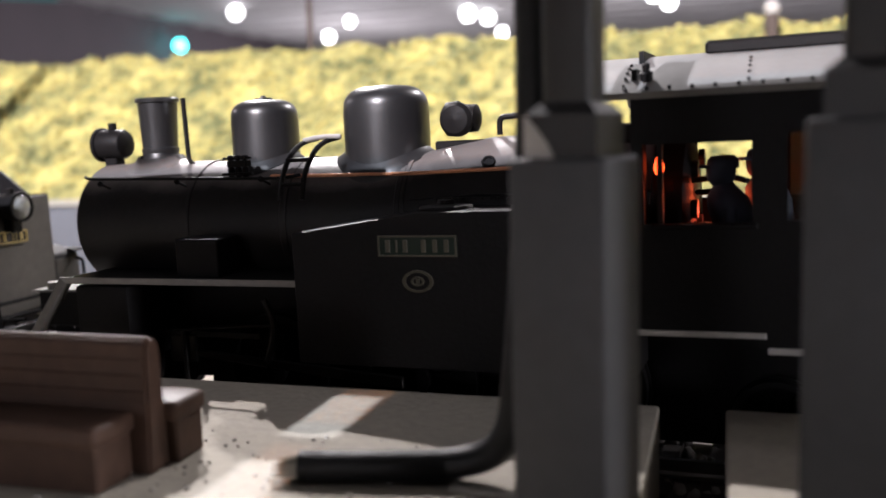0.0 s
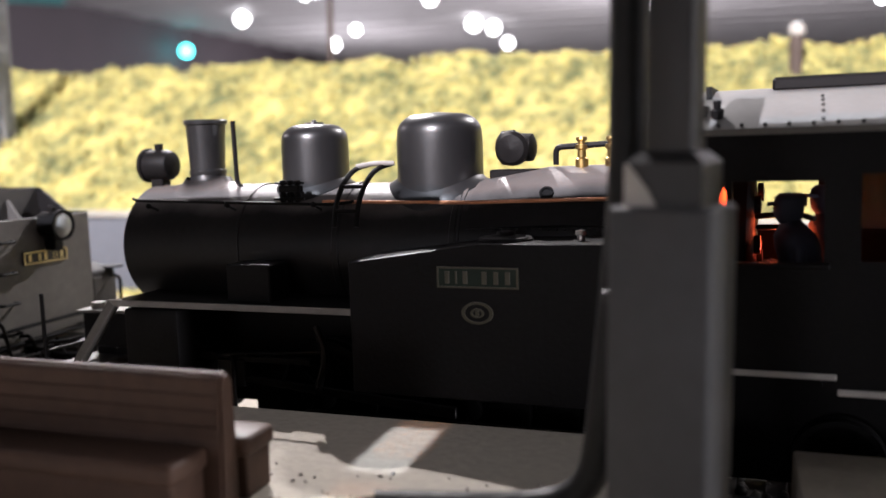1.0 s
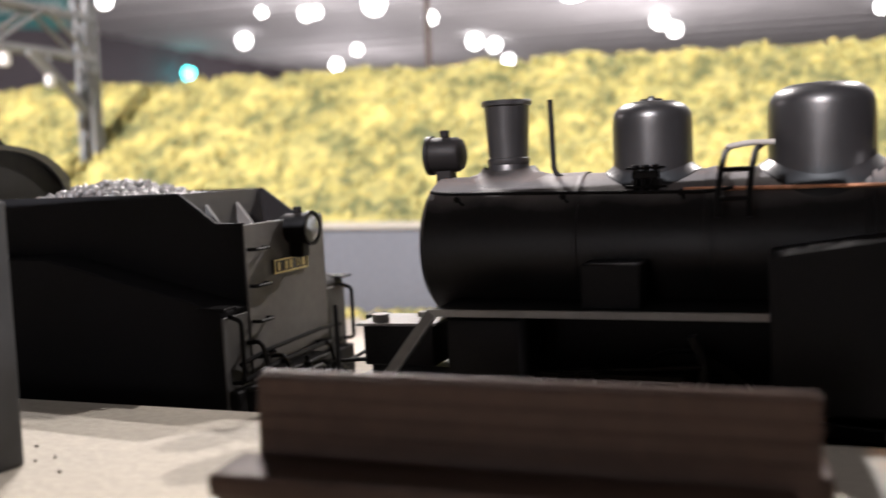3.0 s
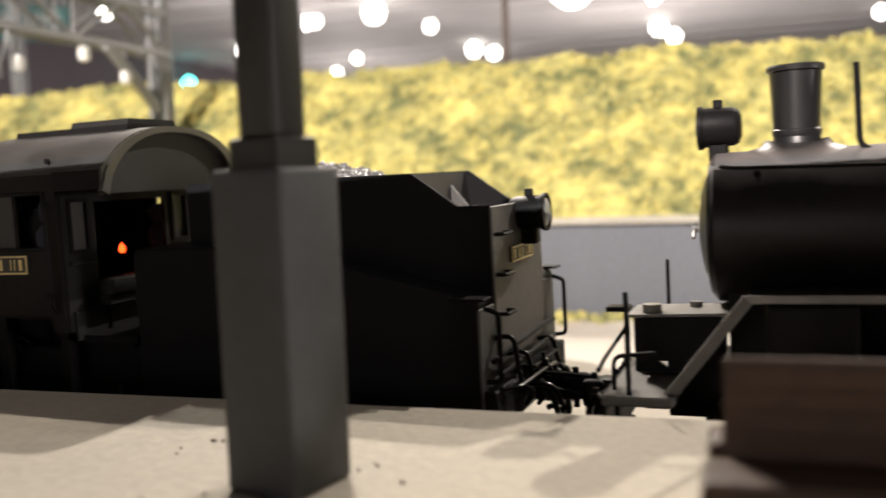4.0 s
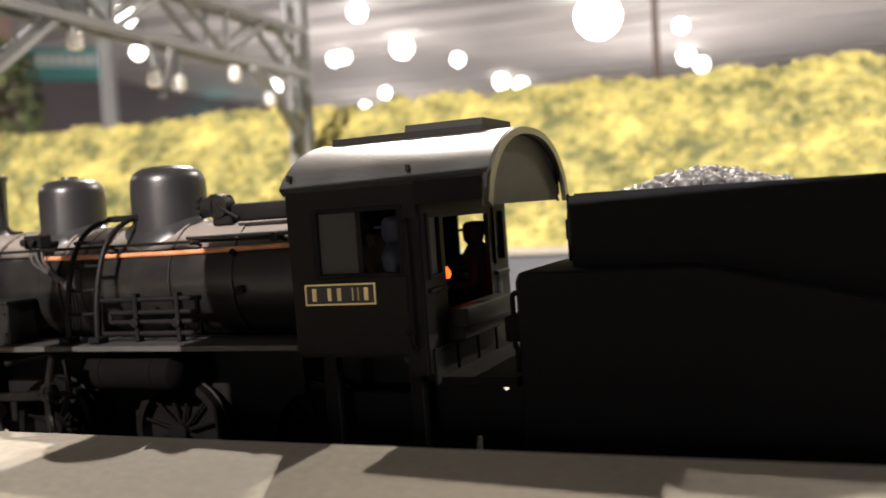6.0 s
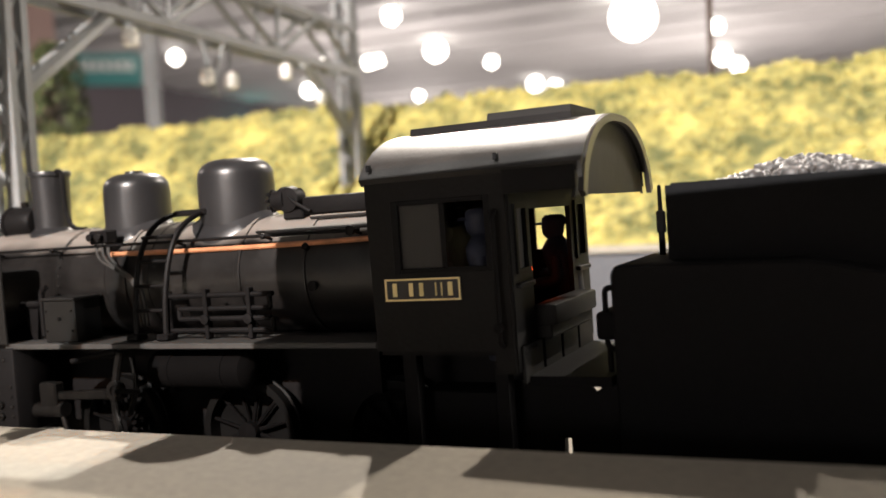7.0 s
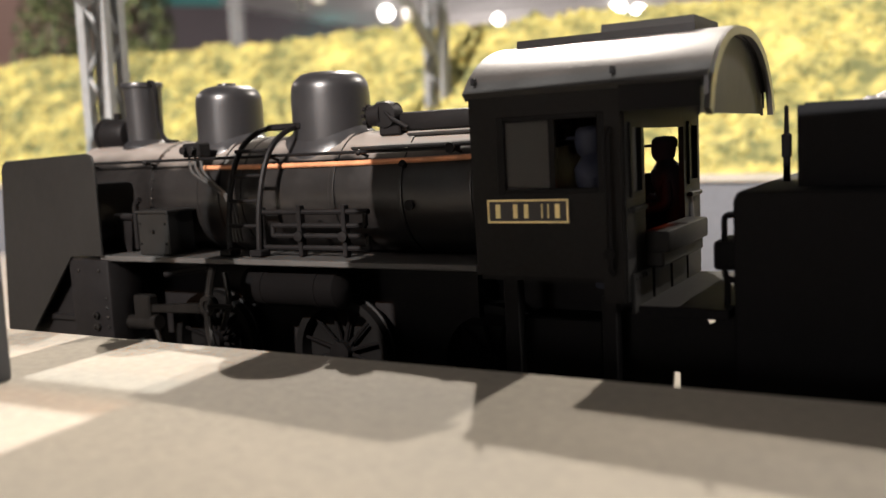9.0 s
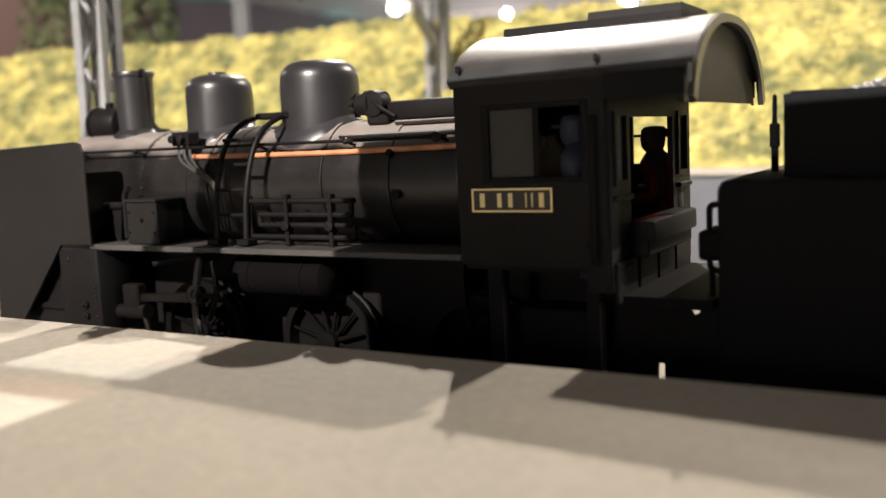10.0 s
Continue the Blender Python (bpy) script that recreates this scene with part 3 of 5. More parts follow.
    lathe(bm, (-5.09, 0, cz), (-1, 0, 0), [(r - 0.06, 0), (r - 0.06, 0.04), (r - 0.16, 0.05), (r - 0.3, 0.11), (0.25, 0.16), (0.0, 0.17)], 40)
    for z in (-0.25, 0.25):
        box(bm, -5.2, -5.14, 0.1, 0.7, cz + z - 0.03, cz + z + 0.03)
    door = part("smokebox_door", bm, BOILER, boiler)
    bm = B()
    lathe(bm, (-5.26, 0, cz), (-1, 0, 0), [(0.05, 0), (0.05, 0.08), (0.0, 0.09)], 10)
    rod(bm, (-5.32, 0, cz), (-5.32, -0.18, cz - 0.1), 0.018)
    part("door_handle", bm, STEEL, door, "bright steel handle")
    # thin copper pipe laid along the boiler
    bm = B()
    tube(bm, [(-2.2, -0.565, 2.29), (-0.7, -0.58, 2.27), (-0.25, -0.63, 2.27), (0.4, -0.68, 2.285), (1.4, -0.69, 2.3), (2.2, -0.69, 2.3)], 0.022, 10)
    part("copper_pipe", bm, COPPER, ob, "thin tarnished copper pipe")
    # boiler bands
    for x in (-3.35, -1.95, -0.42):
        bm = B()
        lathe(bm, (x, 0, cz), (1, 0, 0), [(r - 0.01, 0), (r + 0.018, 0), (r + 0.022, 0.02), (r + 0.018, 0.045), (r - 0.01, 0.045)], 64)
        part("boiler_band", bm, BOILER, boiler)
    # chimney with cap and blower pipe
    bm = B()
    lathe(bm, (-4.25, 0, 0), (0, 0, 1), [(0.24, 2.3), (0.24, 2.62), (0.236, 2.63), (0.246, 2.65), (0.246, 2.70), (0.232, 2.71), (0.262, 3.3), (0.288, 3.31), (0.292, 3.35), (0.28, 3.37), (0.25, 3.37), (0.23, 3.2), (0.0, 3.1)], 36)
    chim = part("chimney", bm, DARKDOME, ob)
    rings = []
    bm = B()
    for rr, lift in ((0.28, 0.12), (0.33, 0.05), (0.45, 0.015), (0.46, -0.03)):
        ring = []
        for i in range(36):
            a = 2 * math.pi * i / 36
            py = rr * math.sin(a)
            ring.append((-4.25 + rr * 1.1 * math.cos(a), py, cz + math.sqrt((r + lift) ** 2 - py * py)))
        rings.append(ring)
    ring_sweep(bm, rings, False)
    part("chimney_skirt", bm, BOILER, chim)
    bm = B()
    tube(bm, bend([(-3.5, -0.2, 2.42), (-3.66, -0.2, 2.5), (-3.68, -0.2, 3.33)], 0.1), 0.032, 10)
    part("blower_pipe", bm, BLACK, ob)
    # domes
    bm = B()
    dome(bm, -2.59, 0.43, 2.3, 3.26, cz, r)
    lathe(bm, (-2.59, 0, 3.24), (0, 0, 1), [(0.13, 0), (0.12, 0.03), (0.04, 0.035), (0.03, 0.06), (0.0, 0.065)], 14)
    part("sand_dome", bm, DARKDOME, ob, "smooth grey sand dome")
    bm = B()
    dome(bm, -0.87, 0.525, 2.3, 3.33, cz, r)
    part("steam_dome", bm, DARKDOME, ob, "smooth grey steam dome")
    lattice_lamp(ob, -5.04, 2.78, 0.225, 0.42)
    # turbine generator
    bm = B()
    lathe(bm, (-0.12, -0.02, 2.87), (1, 0, 0), [(0.0, 0), (0.14, 0.01), (0.2, 0.06), (0.21, 0.2), (0.17, 0.22), (0.16, 0.42), (0.1, 0.45), (0.0, 0.46)], 24)
    lathe(bm, (0.1, -0.06, 2.86), (0, -1, 0), [(0.0, 0), (0.18, 0.02), (0.2, 0.06), (0.2, 0.14), (0.16, 0.19), (0.06, 0.21), (0.0, 0.22)], 24)
    box(bm, -0.2, 0.5, -0.14, 0.14, 2.5, 2.62, 0.02, 1)
    part("generator", bm, BLACK, ob)
    # raised firebox cover
    bm = B()
    rings = []
    for x, k in ((-0.3, 0.0), (0.3, 0.1), (0.5, 0.13), (2.4, 0.16)):
        arc = []
        for i in range(19):
            a = math.radians(20 + 140 * i / 18)
            arc.append((x, -math.cos(a) * (r + 0.02 + k * 0.3), cz + math.sin(a) * (r + 0.02 + k)))
        rings.append(arc + [(x, 0.5, cz + 0.2), (x, -0.5, cz + 0.2)])
    ring_sweep(bm, rings)
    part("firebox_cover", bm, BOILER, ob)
    bm = B()
    rivets(bm, [(0.05 + 0.09 * i, -0.80, 1.98) for i in range(24)], 0.014, (0, -1, 0.3))
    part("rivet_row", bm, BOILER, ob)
    bm = B()
    lathe(bm, (0.62, -0.62, 2.36), (0, -0.75, 0.65), [(0.075, -0.05), (0.08, 0.03), (0.05, 0.04), (0.045, 0.02), (0.0, 0.02)], 16)
    part("wash_out_plug", bm, BLACK, ob)
    # safety valves and their pipe
    for x in (0.9, 1.24):
        bm = B()
        lathe(bm, (x, -0.1, 2.6), (0, 0, 1), [(0.075, 0), (0.075, 0.12), (0.05, 0.14), (0.05, 0.22), (0.075, 0.24), (0.075, 0.28), (0.045, 0.29), (0.045, 0.32), (0.065, 0.34), (0.06, 0.37), (0.0, 0.38)], 16)
        part("safety_valve", bm, BRASS, ob, "polished brass safety valve")
    bm = B()
    tube(bm, bend([(0.6, -0.1, 2.66), (0.6, -0.1, 2.86), (1.6, -0.1, 2.9), (1.62, -0.1, 3.28), (2.6, -0.1, 3.3)], 0.07), 0.035, 8)
    box(bm, 1.54, 1.7, -0.18, -0.02, 3.0, 3.2, 0.02, 1)
    part("steam_pipe", bm, BLACK, ob)
    bm = B()
    box(bm, 1.3, 2.35, -0.5, 0.5, 2.5, 2.72, 0.06, 2)
    part("turret_cover", bm, BLACK, ob)
    # handrail on the boiler side
    handrail(ob, [(-4.98, -0.66, 2.36), (-4.8, -0.8, 2.34), (-1.95, -0.8, 2.27), (-1.7, -0.72, 2.3)], 0.02,
             [((x, -0.8, 2.27), (x, -0.62, 2.2)) for x in (-4.62, -3.42, -2.2)])
    # sand valve on the side
    bm = B()
    box(bm, -2.7, -2.42, -0.76, -0.64, 2.42, 2.5, 0.01, 1)
    for x in (-2.66, -2.56, -2.46):
        lathe(bm, (x, -0.72, 2.3), (0, 0, 1), [(0.03, 0), (0.045, 0.02), (0.045, 0.1), (0.025, 0.13), (0.025, 0.2), (0.04, 0.21), (0.04, 0.26), (0.0, 0.27)], 10)
    rod(bm, (-2.76, -0.76, 2.34), (-2.34, -0.76, 2.34), 0.018, n=8)
    rod(bm, (-2.76, -0.74, 2.53), (-2.36, -0.74, 2.53), 0.014, n=8)
    part("sand_valve", bm, BLACK, ob)
    # two curved step irons over the boiler with rungs
    for x in (-1.83, -1.54):
        bm = B()
        pts = [(x, -1.0, 2.02), (x, -0.93, 2.3), (x + 0.03, -0.74, 2.55), (x + 0.05, -0.5, 2.68), (x + 0.1, -0.2, 2.72)]
        tube(bm, bend(pts, 0.15), 0.032, 8)
        part("step_iron", bm, BLACK, ob)
    for y, z in ((-0.96, 2.2), (-0.8, 2.48)):
        bm = B()
        rod(bm, (-1.83, y, z), (-1.52, y, z), 0.026, n=8)
        part("rung", bm, BLACK, ob)
    bm = B()
    tube(bm, bend([(-1.78, -0.46, 2.7), (-1.55, -0.42, 2.74), (-1.32, -0.36, 2.73)], 0.1), 0.03, 8)
    part("top_rail", bm, EDGEGREY, ob, "worn pale rail")
    # side tanks with filler, plate and badge
    for s in (-1, 1):
        bm = B()
        prism(bm, [(-1.35, 0.25), (-1.35, 1.70), (0.14, 1.90), (2.35, 1.93), (2.35, 0.25)], 1.62 * s, 0.82 * s, 0.015)
        t = part("side_tank", bm, BLACK, ob)
        bm = B()
        lathe(bm, (0.32, 1.2 * s, 1.86), (0, 0, 1), [(0.3, 0), (0.3, 0.06), (0.28, 0.08), (0.2, 0.085), (0.1, 0.1), (0.09, 0.14), (0.03, 0.15), (0.0, 0.15)], 24)
        part("filler_lid", bm, BLACK, t)
        bm = B()
        lathe(bm, (1.15, 1.3 * s, 1.9), (0, 0, 1), [(0.04, 0), (0.04, 0.07), (0.06, 0.08), (0.05, 0.12), (0, 0.13)], 10)
        part("vent", bm, STEEL, t)
    number_bars(ob, -0.30, 0.58, 1.45, 1.67, -1.62, GREENPLATE, DULLBRASS, [1, 0.4, 1, -0.5, 1, 1, 1])
    oval = Matrix.Translation((0.13 * U, -1.618 * U, 1.19 * U)) @ Matrix.Diagonal((1, 1, 0.68, 1))
    bm = B()
    lathe(bm, (0, 0, 0), (0, -1, 0), [(0.17, 0), (0.17, 0.014), (0.0, 0.014)], 32)
    badge = part("badge", bm, BLACK, ob, "dark oval works badge with a brass rim", at=oval)
    for r0, r1 in ((0.172, 0.135), (0.075, 0.05)):
        bm = B()
        lathe(bm, (0, 0, 0), (0, -1, 0), [(r1, 0.0), (r0, 0.0), (r0, 0.024), (r1, 0.024), (r1, 0.0)], 32)
        part("rim", bm, DULLBRASS, badge)
    bm = B()
    box(bm, -0.02, 0.02, -0.022, -0.01, -0.04, 0.04)
    part("badge_bar", bm, DULLBRASS, badge)
    # footplate: level board, sloping front and low front deck
    for s in (-1, 1):
        bm = B()
        prism(bm, [(-4.72, 1.09), (-4.72, 1.15), (-1.35, 1.15), (-1.35, 1.09)], 1.48 * s, 0.5 * s, 0.01)
        board = part("running_board", bm, BLACK, ob)
        bm = B()
        prism(bm, [(-4.76, 1.085), (-4.76, 1.16), (-1.35, 1.16), (-1.35, 1.085)], 1.52 * s, 1.48 * s, 0.006)
        part("edge_strip", bm, EDGEGREY, board, "dusty grey edge strip")
        bm = B()
        prism(bm, [(-4.74, 1.16), (-4.66, 1.09), (-5.36, 0.2), (-5.5, 0.2)], 1.53 * s, 1.39 * s, 0.008)
        part("sloping_edge", bm, DECKGREY, ob, "dusty sloping footplate edge")
        bm = B()
        box(bm, -5.86, -5.815, 1.5 * s - 0.022, 1.5 * s + 0.022, 0.14, 1.2, 0.008, 1)
        part("corner_post", bm, BLACK, ob)
        bm = B()
        box(bm, -3.15, -2.55, min(1.3 * s, 0.85 * s), max(1.3 * s, 0.85 * s), 1.14, 1.6, 0.015, 1)
        part("tool_box", bm, BLACK, ob)
        bm = B()
        box(bm, -4.55, -3.75, min(1.5 * s, 0.7 * s), max(1.5 * s, 0.7 * s), 0.1, 1.06, 0.05, 2)
        lathe(bm, (-4.5, 1.22 * s, 0.0), (1, 0, 0), [(0.0, -0.06), (0.1, -0.05), (0.32, 0.0), (0.33, 0.75), (0.1, 0.8), (0.0, 0.82)], 24)
        part("cylinder", bm, BLACK, ob)
    bm = B()
    box(bm, -6.1, -5.4, -1.6, 1.6, 0.08, 0.18, 0.02, 1)
    part("front_deck", bm, DECKGREY, ob, "dusty grey front deck")
    bm = B()
    box(bm, -6.16, -6.08, -1.5, 1.5, -0.42, 0.14, 0.02, 1)
    part("buffer_beam", bm, BLACK, ob)
    bm = B()
    prism(bm, [(-5.9, 0.36), (-5.9, 0.83), (-5.0, 0.85), (-5.0, 0.36)], -0.75, -0.12, 0.02)
    part("front_chest", bm, BLACK, ob)
    bm = B()
    prism(bm, [(-5.96, 0.83), (-5.96, 0.86), (-4.95, 0.88), (-4.95, 0.85)], -0.8, -0.08)
    part("chest_lid", bm, EDGEGREY, ob, "dusty pale chest lid")
    bm = B()
    box(bm, -6.45, -6.1, -0.14, 0.14, -0.32, 0.0, 0.04, 2)
    box(bm, -6.62, -6.36, -0.24, 0.12, -0.32, 0.0, 0.06, 3)
    rod(bm, (-6.5, -0.05, -0.42), (-6.5, -0.05, 0.06), 0.04, n=10)
    rod(bm, (-6.46, 0.2, -0.28), (-6.46, -0.34, -0.2), 0.04, n=8)
    part("coupler", bm, BLACK, ob)
    bm = B()
    tube(bm, bend([(-6.2, -1.2, 0.35), (-6.28, -0.5, 0.32), (-6.3, 0.2, 0.35), (-6.2, 0.4, 0.5)], 0.1), 0.025, 6)
    rod(bm, (-6.2, 0.5, 0.1), (-6.2, 0.5, 0.78), 0.03)
    box(bm, -6.42, -6.14, 0.35, 0.6, 0.7, 0.76, 0.01, 1)
    part("uncoupling_lever", bm, BLACK, ob)
    bm = B()
    tube(bm, bend([(-6.15, -0.6, 0.0), (-6.38, -0.6, -0.1), (-6.4, -0.6, -0.5)], 0.12), 0.05, 8)
    part("brake_hose", bm, BLACK, ob)
    for y, z, d in ((-0.9, -0.05, 0.1), (0.85, -0.08, -0.08), (0.3, -0.12, 0.05)):
        bm = B()
        tube(bm, bend([(-6.14, y, z), (-6.34, y, z + 0.06), (-6.42, y + d, z - 0.2), (-6.36, y + d, z - 0.55), (-6.2, y + d, z - 0.62)], 0.14), 0.04, 8)
        lathe(bm, (-6.3, y, z), (0, 0, 1), [(0.0, 0), (0.055, 0.01), (0.055, 0.07), (0.03, 0.09), (0.03, 0.14), (0.0, 0.15)], 10)
        part("front_hose", bm, STEELDARK, ob)
    for y in (-1.3, 1.3):
        bm = B()
        box(bm, -6.0, -5.95, y - 0.14, y + 0.14, -0.62, 0.08, 0.01, 1)
        box(bm, -6.12, -5.84, y - 0.18, y + 0.18, -0.66, -0.6, 0.01, 1)
        box(bm, -6.1, -5.84, y - 0.18, y + 0.18, -0.3, -0.26, 0.01, 1)
        part("front_step", bm, BLACK, ob)
        bm = B()
        tube(bm, bend([(-6.02, y, 0.16), (-6.02, y, 0.52), (-5.6, y, 0.56)], 0.1), 0.024, 8)
        part("front_grab_rail", bm, BLACK, ob)
    for y in (-0.42, 0.42):
        bm = B()
        prism(bm, [(-5.95, 0.18), (-5.95, 0.36), (-5.8, 0.36), (-5.55, 0.18)], y - 0.03, y + 0.03)
        part("chest_bracket", bm, BLACK, ob)
    bm = B()
    rod(bm, (-5.72, -0.62, 0.86), (-5.72, -0.62, 0.95), 0.1, n=14)
    rod(bm, (-5.3, -0.3, 0.87), (-5.3, -0.3, 0.93), 0.07, n=12)
    part("chest_cap", bm, EDGEGREY, ob, "small dusty round caps")
    # frame, wheels and rods
    bm = B()
    box(bm, -4.95, 4.5, -0.45, 0.45, -0.3, 1.06)
    box(bm, -5.6, -4.95, -0.45, 0.45, -0.3, 0.3)
    box(bm, -3.4, 4.5, -0.4, 0.4, -0.74, -0.28)
    part("frame", bm, BLACK, ob)
    bm = B()
    box(bm, -1.3, 2.3, -0.8, 0.8, 0.6, 1.3)
    part("ash_pan", bm, BLACK, ob)
    for s in (-1, 1):
        for x in (-2.2, -0.3, 1.6):
            wheel(ob, x, 0.68 * s, 0.72)
        wheel(ob, -4.75, 0.68 * s, 0.45, 9)
        wheel(ob, 3.6, 0.68 * s, 0.45, 9)
        y = 0.95 * s
        bm = B()
        prism(bm, [(-2.35, -0.34), (-2.35, -0.2), (1.75, -0.2), (1.75, -0.34)], y - 0.03, y + 0.03, 0.01)
        part("coupling_rod", bm, STEELDARK, ob)
        bm = B()
        prism(bm, [(-3.3, 0.14), (-3.3, 0.22), (-0.35, 0.0), (-0.35, -0.14)], 1.06 * s - 0.03, 1.06 * s + 0.03, 0.01)
        part("main_rod", bm, STEELDARK, ob)
        bm = B()
        box(bm, -3.75, -2.2, 1.02 * s - 0.05, 1.02 * s + 0.05, 0.36, 0.44, 0.01, 1)
        box(bm, -3.5, -3.1, 1.02 * s - 0.08, 1.02 * s + 0.08, 0.05, 0.4, 0.02, 1)
        part("slide_bar", bm, STEELDARK, ob)
        bm = B()
        tube(bm, bend([(-2.1, 1.08 * s, 0.85), (-1.95, 1.08 * s, 0.5), (-2.1, 1.08 * s, 0.1)], 0.3), 0.05, 8)
        rod(bm, (-3.4, 1.1 * s, 0.45), (-2.0, 1.1 * s, 0.55), 0.03)
        rod(bm, (-3.25, 1.12 * s, 0.45), (-3.25, 1.12 * s, -0.2), 0.03)
        part("valve_gear", bm, STEELDARK, ob)
    # small fire lamp inside the cab
    bm = B()
    box(bm, 2.46, 2.53, 1.08, 1.15, 2.12, 2.3, 0.02, 2)
    part("fire_lamp", bm, FIRE, ob, "small glowing orange fire lamp")
    # cab
    y = 1.62
    for s in (-1, 1):
        bm = B()
        a, b = y * s, (y - 0.06) * s
        for q in ([(2.35, 0.74), (2.35, 3.02), (2.46, 3.02), (2.46, 0.74)], [(2.46, 0.74), (2.46, 1.76), (3.42, 1.76), (3.42, 0.74)], [(2.46, 2.5), (2.46, 3.02), (3.42, 3.02), (3.42, 2.5)],
                  [(3.42, 0.62), (3.42, 3.02), (3.72, 3.02), (3.72, 0.62)], [(3.72, 0.62), (3.72, 1.78), (4.2, 1.78), (4.2, 0.62)], [(3.72, 2.56), (3.72, 3.02), (4.2, 3.02), (4.2, 2.56)], [(4.2, 0.62), (4.2, 3.02), (4.75, 3.02), (4.75, 0.62)]):
            prism(bm, q, a, b)
        side = part("cab_side", bm, BLACK, ob)
        bm = B()
        box(bm, 2.55, 3.47, min(a, a + 0.05 * s), max(a, a + 0.05 * s), 1.71, 1.76, 0.01, 1)
        part("window_ledge", bm, BLACK, side)
        bm = B()
        box(bm, 2.585, 2.635, min(a, b), max(a, b), 1.76, 2.5)
        part("sash_bar", bm, BLACK, side)
        bm = B()
        box(bm, 3.72, 4.2, min(a, b) + 0.02, max(a, b) - 0.02, 1.78, 2.56)
        part("door_pane", bm, GLASS if s < 0 else DARKPANE, side, "clear door pane" if s < 0 else "far door pane tinted brown for the dim red cab view")
        bm = B()
        box(bm, 2.35, 3.54, min(a, a + 0.03 * s), max(a, a + 0.03 * s), 0.70, 0.755, 0.008, 1)
        box(bm, 3.55, 4.75, min(a, a + 0.03 * s), max(a, a + 0.03 * s), 0.56, 0.62, 0.008, 1)
        part("footstep_edge", bm, PALEEDGE, side, "pale worn step edge")
    for x, z0 in ((2.36, 0.74), (4.7, 0.62)):
        bm = B()
        for q in ((-1.56, -1.1, z0, 3.2), (1.1, 1.56, z0, 3.2), (-1.1, 1.1, z0, 1.75), (-1.1, -0.45, 2.5, 3.4), (0.45, 1.1, 2.5, 3.4), (-0.45, 0.45, 1.75, 3.4)):
            box(bm, x, x + 0.05, q[0], q[1], q[2], q[3])
        part("cab_end", bm, BLACK, ob)
    bm = B()
    box(bm, 4.715, 4.735, 0.62, 1.1, 1.75, 2.5)
    part("rear_pane", bm, DARKPANE, ob, "rear pane tinted brown for the dim red cab view")
    bm = B()
    box(bm, 2.36, 4.75, -1.56, 1.56, 0.74, 0.82)
    part("cab_floor", bm, BLACK, ob)
    bm = B()
    lathe(bm, (2.41, 0, 1.75), (1, 0, 0), [(0.8, 0), (0.8, 0.3), (0.7, 0.36), (0.0, 0.38)], 32)
    for k, (yy, zz) in enumerate(((-0.4, 2.2), (0.3, 2.3), (0.0, 1.6), (-0.5, 1.8))):
        lathe(bm, (2.78, yy, zz), (1, 0, 0), [(0.1, 0), (0.1, 0.06), (0.0, 0.07)], 14)
    tube(bm, bend([(2.8, -0.6, 2.1), (3.15, -0.75, 2.15), (3.35, -0.9, 2.1)], 0.15), 0.03, 8)
    tube(bm, bend([(2.8, -0.2, 1.95), (3.1, -0.4, 1.98), (3.3, -0.75, 1.86)], 0.15), 0.03, 8)
    part("backhead", bm, BLACK, ob)
    bm = B()
    box(bm, 2.79, 2.83, -0.14, 0.1, 1.1, 1.4, 0.02)
    part("fire_door", bm, FIRE, ob, "glowing orange fire door")
    bm = B()
    lathe(bm, (2.51, -0.93, 2.18), (0, 0, 1), [(0.0, 0), (0.035, 0.01), (0.055, 0.07), (0.04, 0.14), (0.018, 0.2), (0.0, 0.24)], 12)
    part("signal_glow", bm, FIRE, ob, "small glowing orange cab lamp")
    # roof with rivets, hatch and lamp iron
    bm = B()
    prof = []
    for i in range(25):
        u = -1 + 2 * i / 24
        prof.append((1.72 * u, 2.98 + 0.42 * (1 - abs(u) ** 2.3) ** 0.8))
    inner = [(p[0] * 0.965, p[1] - 0.06) for p in reversed(prof)]
    prism_x(bm, prof + inner, 1.78, 5.0)
    roof = part("cab_roof", bm, ROOFGREY, ob, "pale grey riveted cab roof")
    bm = B()
    def on_roof(u):
        return (1.725 * u, 2.985 + 0.42 * (1 - abs(u) ** 2.3) ** 0.8)
    for i in range(14):
        py, pz = on_roof(-0.985)
        rivets(bm, [(2.32 + 0.2 * i, py, pz)], 0.02, (0, -1, 0.25))
    for x in (2.3, 3.4, 4.5):
        for k in range(5):
            py, pz = on_roof(-0.96 + 0.07 * k)
            rivets(bm, [(x, py, pz)], 0.017, (0, -0.8, 0.6))
    part("rivets", bm, TUBE, roof)
    bm = B()
    py, pz = on_roof(-0.9)
    lathe(bm, (2.5, py, pz - 0.03), (0, -0.3, 1), [(0.055, 0), (0.06, 0.09), (0.035, 0.1), (0.038, 0.17), (0.0, 0.18)], 12)
    part("lamp_iron", bm, BLACK, roof)
    bm = B()
    box(bm, 2.95, 4.7, -0.75, 0.75, 3.34, 3.48, 0.03, 1)
    part("roof_hatch", bm, BLACK, roof)
    return ob


# ---- the tender locomotive ----


def tender_locomotive():
    ob = thing("tender_locomotive", "black model tender locomotive with pale cab roof and smoke deflectors", "locomotive", TRACK @ place(-14.4, 0.08, 0), "locomotives")
    cz, r = 1.74, 0.75
    bm = B()
